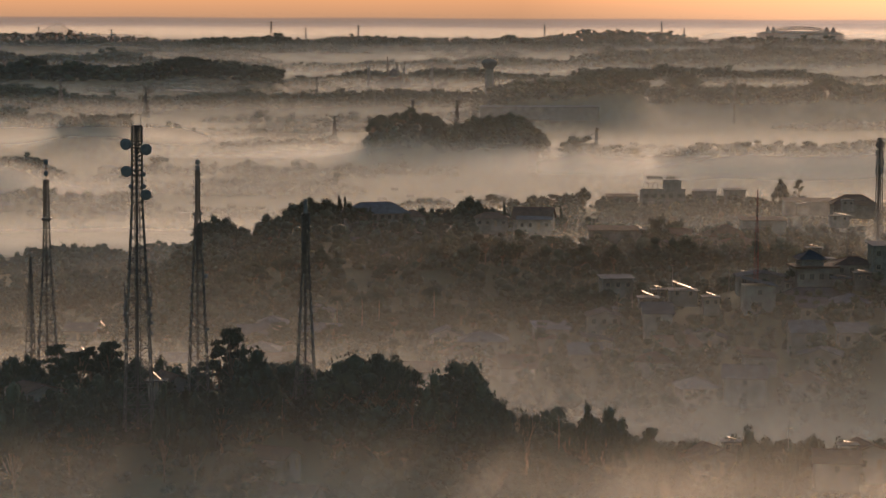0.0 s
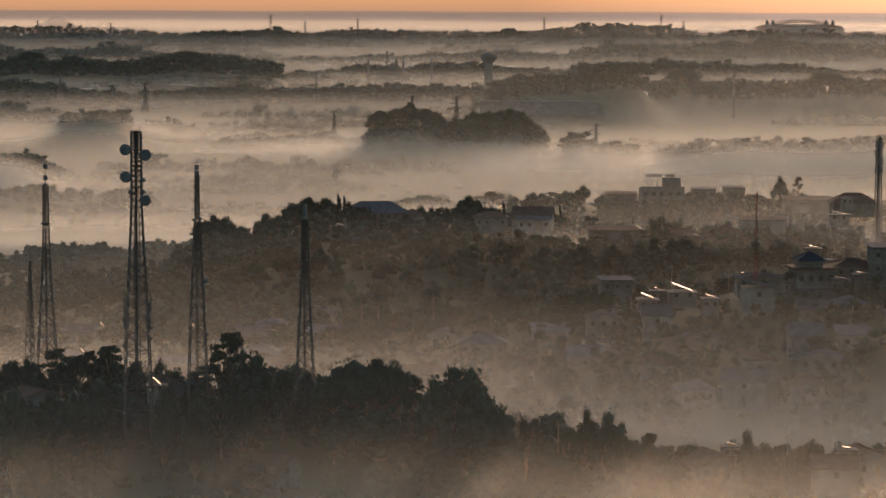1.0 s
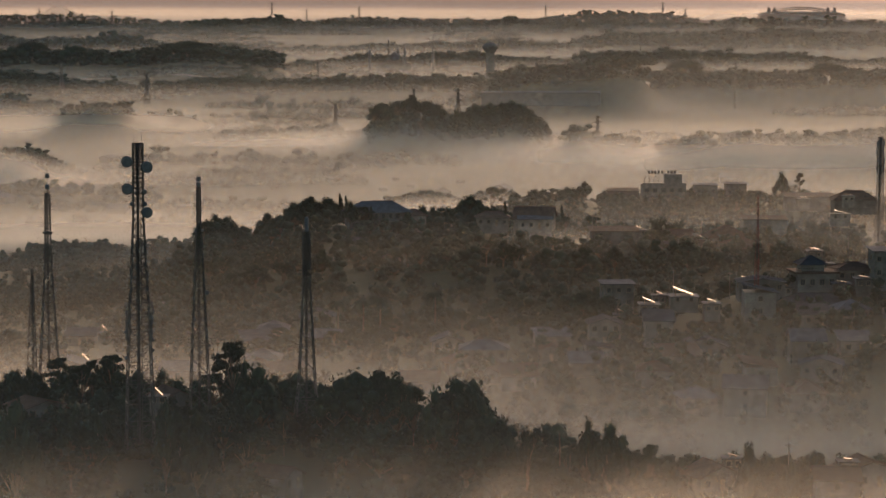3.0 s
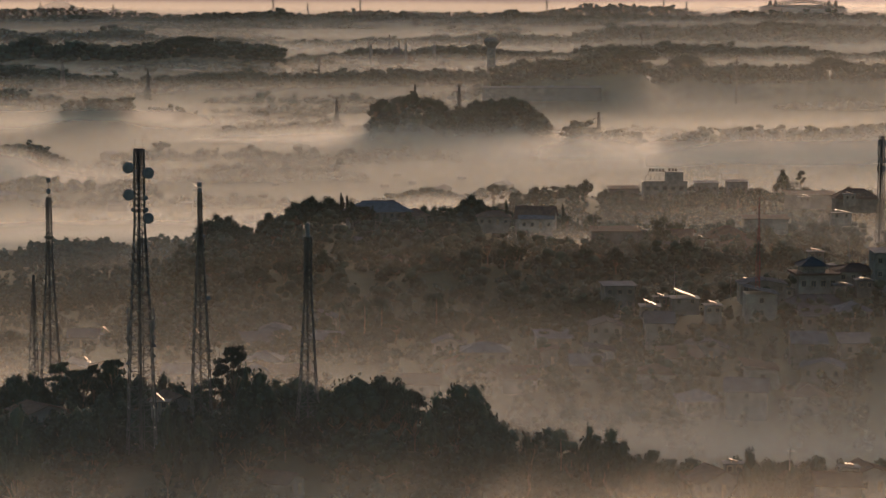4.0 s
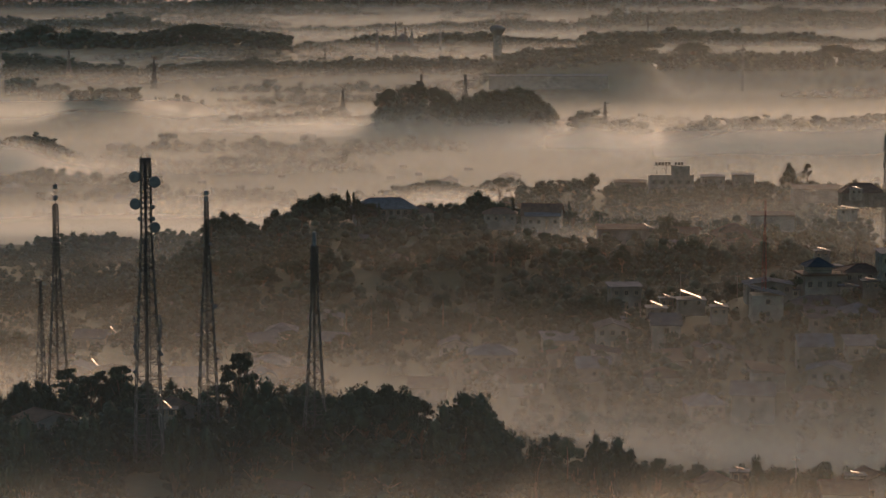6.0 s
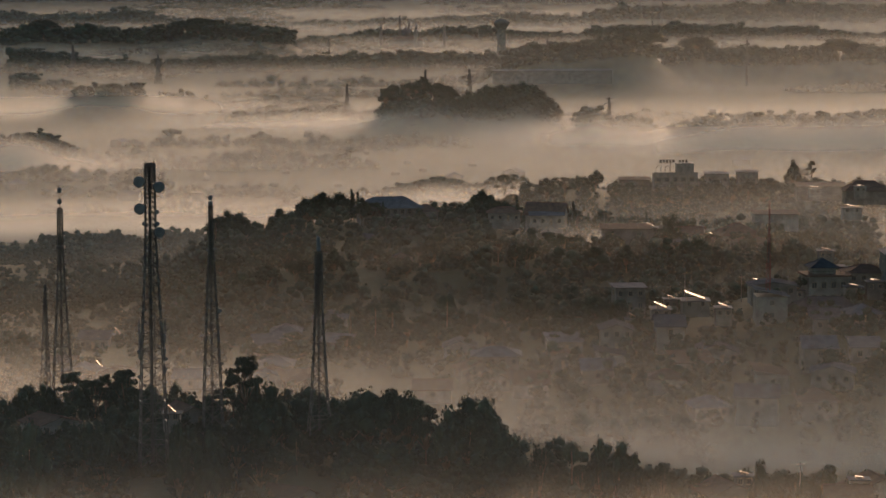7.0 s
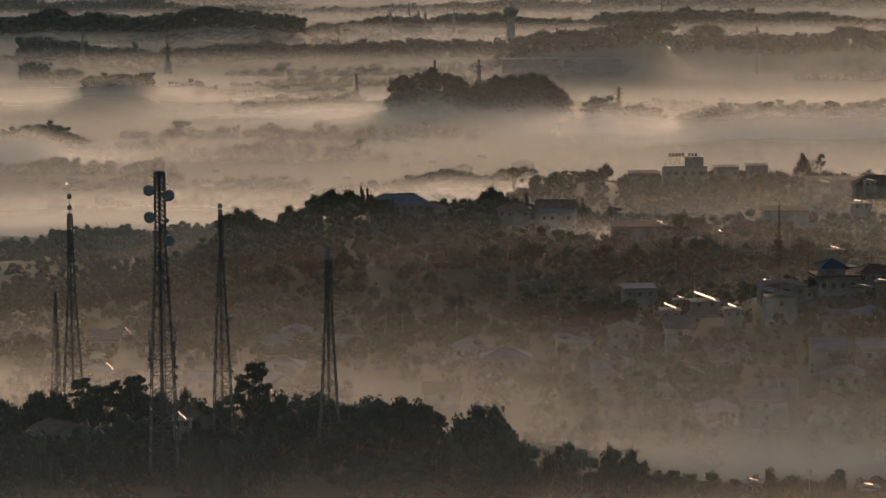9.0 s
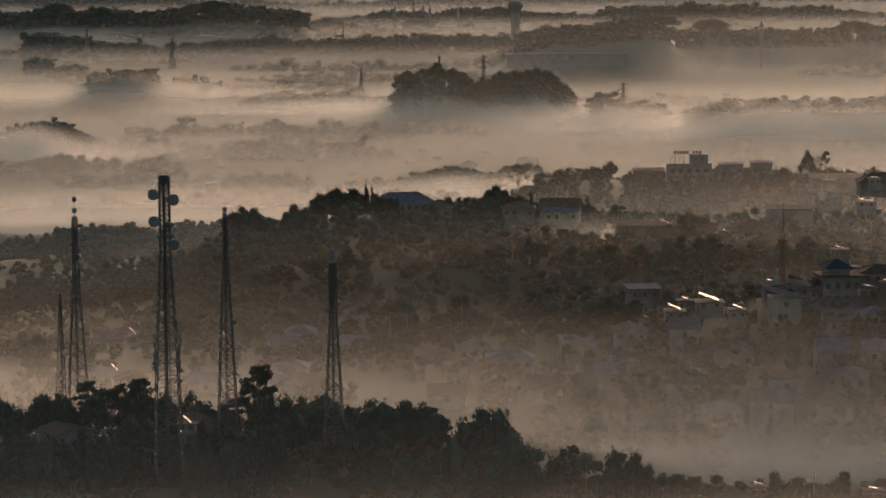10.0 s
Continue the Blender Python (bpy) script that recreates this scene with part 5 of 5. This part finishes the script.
house(hx, hy, 0, 11, 5, 3.4, 0.8, "shed", 1, None, M_ROOF, "ridge houses", "low annex under a pale shed roof", z=hz - 4.0)
for (x, y, z), w, d, rise, st, turn in (((-10.9, 880, 33.0), 9, 8, 2.0, "hip", 0), ((16.7, 870, 33.1), 11, 7, 1.6, "hip", 0), ((88.8, 790, 35.6), 12, 10, 3.2, "hip", 10), ((54.2, 800, 33.9), 15, 8, 0.8, "shed", 0), ((74.5, 795, 33.9), 14, 8, 1.4, "gable", 80), ((71.4, 780, 31.6), 9, 7, 0.5, "shed", 0), ((91.9, 775, 33.3), 9, 8, 1.6, "hip", 20), ((109.7, 860, 32.3), 15, 9, 0.6, "shed", 0), ((163.5, 1000, 30.7), 17, 10, 3.4, "hip", 0), ((151.3, 1040, 26.2), 20, 9, 1.0, "shed", 0), ((-31.6, 850, 25.9), 8, 7, 1.6, "gable", 70), ((-18.6, 790, 26.7), 8, 7, 1.6, "gable", 20), ((78.2, 1100, 23.5), 13, 8, 0.7, "shed", 0)):
    house(x, y, turn, w, d, 3.4, rise, st, 1, None, M_TILE if st == "hip" or w > 12 else M_ROOF, "ridge houses", says[st], z=z - 3.4 - rise, windows=w < 13)
for (x, y, z), w in (((62.3, 800, 34.1), 3), ((81.2, 790, 32.0), 3), ((139.0, 880, 32.4), 7), ((106.6, 720, 35.4), 3), ((97.9, 1085, 22.7), 4), ((147.5, 1030, 25.5), 4), ((120.9, 690, 35.5), 4), ((159.6, 990, 29.8), 3)):
    bright_house(x, y, 0.6 * w, 1.4, 2.4, "ridge houses", z - 2.6)

# cafe building with roof letters on the far ridge
kx, ky, kz = 95.2, 1090, 22.8
cafe = thing("cafe_building", pose(kx, ky, kz), "dark flat-roofed cafe building with a roof sign", "building")
part("wall", Builder().box(0, 0, -5, 19, 10, 8.5).mesh("wall", M_CONCRETE), cafe)
part("upper_storey", Builder().box(4.2, 1, 3.5, 7.6, 6, 4.4).mesh("upper_storey", M_CONCRETE), cafe)
part("canopy", Builder().box(-1, -6.2, -1.6, 12, 3, 0.2).mesh("canopy", M_ROOF), cafe)
part("parapet", Builder().box(0, -5, 3.5, 19.2, 0.2, 0.7).mesh("parapet", M_CONCRETE), cafe)
for k in range(5):
    window_parts(cafe, -7.5 + 3.6 * k, -5.03, 0.2, 2.0, 1.8)
for k in (-7.5, -3.6):
    part("arch_frame", Builder().bar((k - 1, -3, 3.5), (k - 1, -3, 6), 0.09).bar((k - 1, -3, 6), (k, -3, 7.2), 0.09).bar((k, -3, 7.2), (k + 1, -3, 6), 0.09).bar((k + 1, -3, 6), (k + 1, -3, 3.5), 0.09).mesh("arch_frame", M_DARKMETAL), cafe)
part("sign_rail", Builder().box(-0.5, -1, 8.0, 14.6, 0.1, 0.12).bar((-6, -1, 3.5), (-6, -1, 8), 0.07).bar((-2, -1, 3.5), (-2, -1, 8), 0.07).mesh("sign_rail", M_DARKMETAL), cafe)
for k in range(9):
    if k != 5:
        part("sign_bar", Builder().box(-6.4 + 1.4 * k, -1.1, 8.2, 0.9, 0.15, 1.3).mesh("sign_bar", M_DARKMETAL), cafe, "dark upright sign letter bar")
for (x, y, z), w, h_ in (((115.4, 1110, 25.0), 10, 4), ((129.4, 1115, 25.2), 9, 5), ((106.0, 1100, 21.7), 7, 3)):
    house(x, y, 0, w, 9, h_, 0.3, "shed", 1, M_CONCRETE, M_ROOF, "far ridge buildings", "flat-roofed grey concrete building", z=z - h_ - 0.4)

# ---- the plain ----
bx_, by_, bz_ = -133.6, 1288, -8.2
block = thing("town_building", pose(bx_, by_, bz_ - 4), "pale stepped town building in the mist", "building")
part("wall", Builder().box(0, 0, -2, 15, 12, 9.5).mesh("wall", M_WALL), block)
part("upper_storey", Builder().box(0.5, 0, 7.5, 6, 6, 4.5).mesh("upper_storey", M_WALL), block)
part("roof", Builder().box(0.5, 0, 12, 7, 7, 0.3).mesh("roof", M_CONCRETE), block)
for k in range(5):
    window_parts(block, -6 + 3 * k, -6.03, 4.0, 1.6, 1.6)
plain_label = "small house with a zinc roof out on the misty plain"
for _ in range(24):
    y = float(hs.uniform(1210, 1720))
    x = float(hs.uniform(-0.19, 0.19)) * y
    st = styles[hs.integers(4)]
    house(x, y, hs.choice([0, 90, 20, -30]), hs.uniform(8, 14), hs.uniform(8, 11), 3.4, hs.uniform(1.4, 2.4), st, 1, None, [M_ROOF, M_TILE][hs.integers(2)], "houses of the plain", plain_label, windows=False)
for _ in range(42):
    y = float(hs.uniform(1000, 1760) if hs.uniform() < 0.75 else hs.uniform(1900, 2600))
    x = float(hs.uniform(-0.18, 0.18)) * y
    bright_house(x, y, hs.uniform(1.0, 3), 1.0, 3.0, "houses of the plain")
for (x, y, z), w, d, h_ in (((84.1, 2206, 23.5), 104, 14, 4), ((-128.4, 2560, 16.4), 26, 16, 14)):
    t = thing("warehouse", pose(x, y, z - h_), "long low grey warehouse standing in the mist", "warehouse", "warehouses")
    part("wall", Builder().box(0, 0, -8, w, d, h_ + 8).mesh("wall", M_CONCRETE), t)
    part("roof", shed_roof(w, d, h_, 0.5, 1.0, M_ROOF), t)


def pylon(x, y, top, h, label="steel power pylon with three crossarms"):
    t = mast("power_pylon", x, y, top - h, h, taper([(-1, h * 0.2), (h * 0.55, h * 0.07), (h, h * 0.03)]), 8, label, "power pylons", leg_r=0.16, brace_r=0.09, turn=30, ladder=False)
    for z in (0.66, 0.80, 0.94):
        w = h * (0.17 if z != 0.80 else 0.2)
        part("crossarm", Builder().bar((-w, 0, h * z), (w, 0, h * z), 0.16).bar((-w, 0, h * z), (0, 0, h * z + h * 0.05), 0.1).bar((w, 0, h * z), (0, 0, h * z + h * 0.05), 0.1).mesh("crossarm", M_STEEL), t)
    return t


for (x, y, z), h in (((9.5, 1785, 42.2), 26), ((102.9, 1690, 27.4), 22), ((-254.6, 2150, 40.8), 26), ((-373.1, 2450, 41.0), 26), ((-82.5, 1900, 26.5), 22), ((-263.2, 4800, 80.7), 38), ((-163.8, 4820, 86.4), 38), ((-334.2, 4880, 93.2), 40), ((194.1, 4860, 88.9), 36), ((421.1, 4880, 95.3), 36), ((463.0, 4860, 83.5), 30), ((-638.4, 4840, 76.8), 34), ((-779.9, 4850, 80.5), 30)):
    pylon(x, y, z, h)
for (x, y, z), h in (((-129.0, 2560, 40.5), 34), ((83.0, 2290, 47.6), 24), ((258.7, 2240, 50.0), 42), ((273.6, 3350, 66.0), 34), ((256.4, 3300, 54.7), 20), ((-21.2, 1735, 44.0), 14), ((-68.1, 3050, 54.1), 26)):
    t = mast("far_mast", x, y, z - h, h, taper([(-1, 1.5), (h, 0.9)]), 10, "distant slim lattice mast above the mist", "far masts", leg_r=0.14, brace_r=0.08, turn=20, ladder=False)
    part("antenna_cluster", Builder().lathe([(0.6, h - 3.0), (0.95, h - 2.8), (0.95, h - 0.6), (0.6, h - 0.4)], 8).mesh("antenna_cluster", M_DARKMETAL), t)

# water tower with a flared bowl
wx, wy, wz = 48.1, 2665, 47.2
wt = thing("water_tower", pose(wx, wy, wz), "tall concrete water tower with a flared faceted bowl", "water tower")
part("shaft", Builder().lathe([(5.2, -32), (4.6, -12), (4.6, 0)], 12).mesh("shaft", M_CONCRETE), wt)
part("bowl", Builder().lathe([(4.6, 0), (8.4, 5.5), (8.4, 7.5), (5.5, 10.0), (1.2, 11.0)], 12).mesh("bowl", M_CONCRETE), wt, "flared concrete bowl with a domed lid")
for k in range(3):
    part("spire_leg", Builder().bar((1.6 * math.cos(2.1 * k), 1.6 * math.sin(2.1 * k), 10.6), (0, 0, 15), 0.25).mesh("spire_leg", M_STEEL), wt)

# mosque
gx, gy, gz = -58.9, 2970, 23.4
mq = thing("mosque", pose(gx, gy, gz), "pale mosque with a ribbed onion dome and slim minarets", "mosque")
part("hall", Builder().box(0, 0, -8, 40, 30, 12).mesh("hall", M_WALL), mq)
part("roof", hip_roof(40, 30, 4, 5.0, 1.0, M_TILE), mq)
part("dome", Builder().lathe([(5.0, 8.0), (5.4, 9.5), (5.7, 11.5), (5.2, 13.5), (3.8, 15.4), (1.6, 16.8), (0.2, 17.8), (0.12, 20.0)], 24).mesh("dome", M_ROOF, True), mq, "dark metal-clad dome with a finial")
part("drum", Builder().lathe([(4.8, 4.0), (4.8, 8.1)], 20).mesh("drum", M_WALL), mq)
for mx, my in ((-30, 12), (3, 32), (12, -16), (45, 10)):
    mi = part("minaret", Builder().lathe([(2.0, -8), (1.8, 10), (2.5, 10.6), (2.5, 11.6), (1.5, 11.8), (1.4, 17), (2.0, 17.5), (2.0, 18.2), (1.2, 18.6), (0.1, 25)], 10, (mx, my, 0)).mesh("minaret", M_WALL), mq, "slim tiered minaret with a pointed cap")

# stadium with two arched roof trusses
tx, ty, tz = 683.7, 4840, 65.1
st_ = thing("stadium", pose(tx, ty, tz), "wide oval stadium with arched lattice roof trusses", "stadium")
b = Builder()
ring = 48
for z, k in ((-14, 0.94), (2, 0.98), (9, 1.0), (11, 0.93)):
    for j in range(ring):
        w = 2 * math.pi * j / ring
        b.v.append((82 * k * math.cos(w), 50 * k * math.sin(w), z + (2.5 * abs(math.sin(w)) if z > 5 else 0)))
for r_ in range(3):
    for j in range(ring):
        b.f.append((r_ * ring + j, r_ * ring + (j + 1) % ring, (r_ + 1) * ring + (j + 1) % ring, (r_ + 1) * ring + j))
part("bowl", b.mesh("bowl", M_CONCRETE), st_, "concrete stand ring")
for k in range(15):
    w = math.pi + math.pi * (k + 0.5) / 15
    part("pier", Builder().box(84 * math.cos(w), 52 * math.sin(w), -14, 2.0, 2.0, 22).mesh("pier", M_CONCRETE), st_)
for yy in (-42, 42):
    for sgn in (-1, 1):
        part("truss_pier", Builder().lathe([(4.5, 10), (4.0, 15), (2.4, 20), (0.5, 22)], 8, (sgn * 57, yy, 0)).mesh("truss_pier", M_STEEL), st_)
    last = None
    for k in range(17):
        t_ = -1 + k / 8
        p, q = Vector((t_ * 57, yy, 13 + 9 * (1 - t_ * t_))), Vector((t_ * 57, yy, 10 + 7.5 * (1 - t_ * t_)))
        if last:
            part("arch_truss", Builder().bar(last[0], p, 0.5).bar(last[1], q, 0.5).bar(last[0], q, 0.3).bar(p, q, 0.3).mesh("arch_truss", M_STEEL), st_)
        last = (p, q)


# ---- utility poles along the ridge road ----
def utility_pole(x, y, z, h):
    t = thing("utility_pole", pose(x, y, z), "thin concrete utility pole with a crossarm", "pole", "utility poles")
    part("pole", Builder().bar((0, 0, -3), (0, 0, h), 0.13, 0.08, 8).mesh("pole", M_CONCRETE), t)
    part("crossarm", Builder().box(0, 0, h - 0.8, 1.4, 0.1, 0.12).mesh("crossarm", M_WOOD), t)
    for k in (-0.6, 0.6):
        part("insulator", Builder().lathe([(0.05, h - 0.68), (0.08, h - 0.6), (0.04, h - 0.45)], 8, (k, 0, 0)).mesh("insulator", M_DISH), t)


for x, y, z in ((47.4, 800, 33.9), (48.6, 800, 33.7), (57.7, 800, 33.5), (82.7, 805, 34.0), (105.3, 700, 31.6), (113.1, 700, 36.4), (61.3, 668, 30.8), (75.5, 660, 30.9)):
    utility_pole(x, y, z, 4.5)
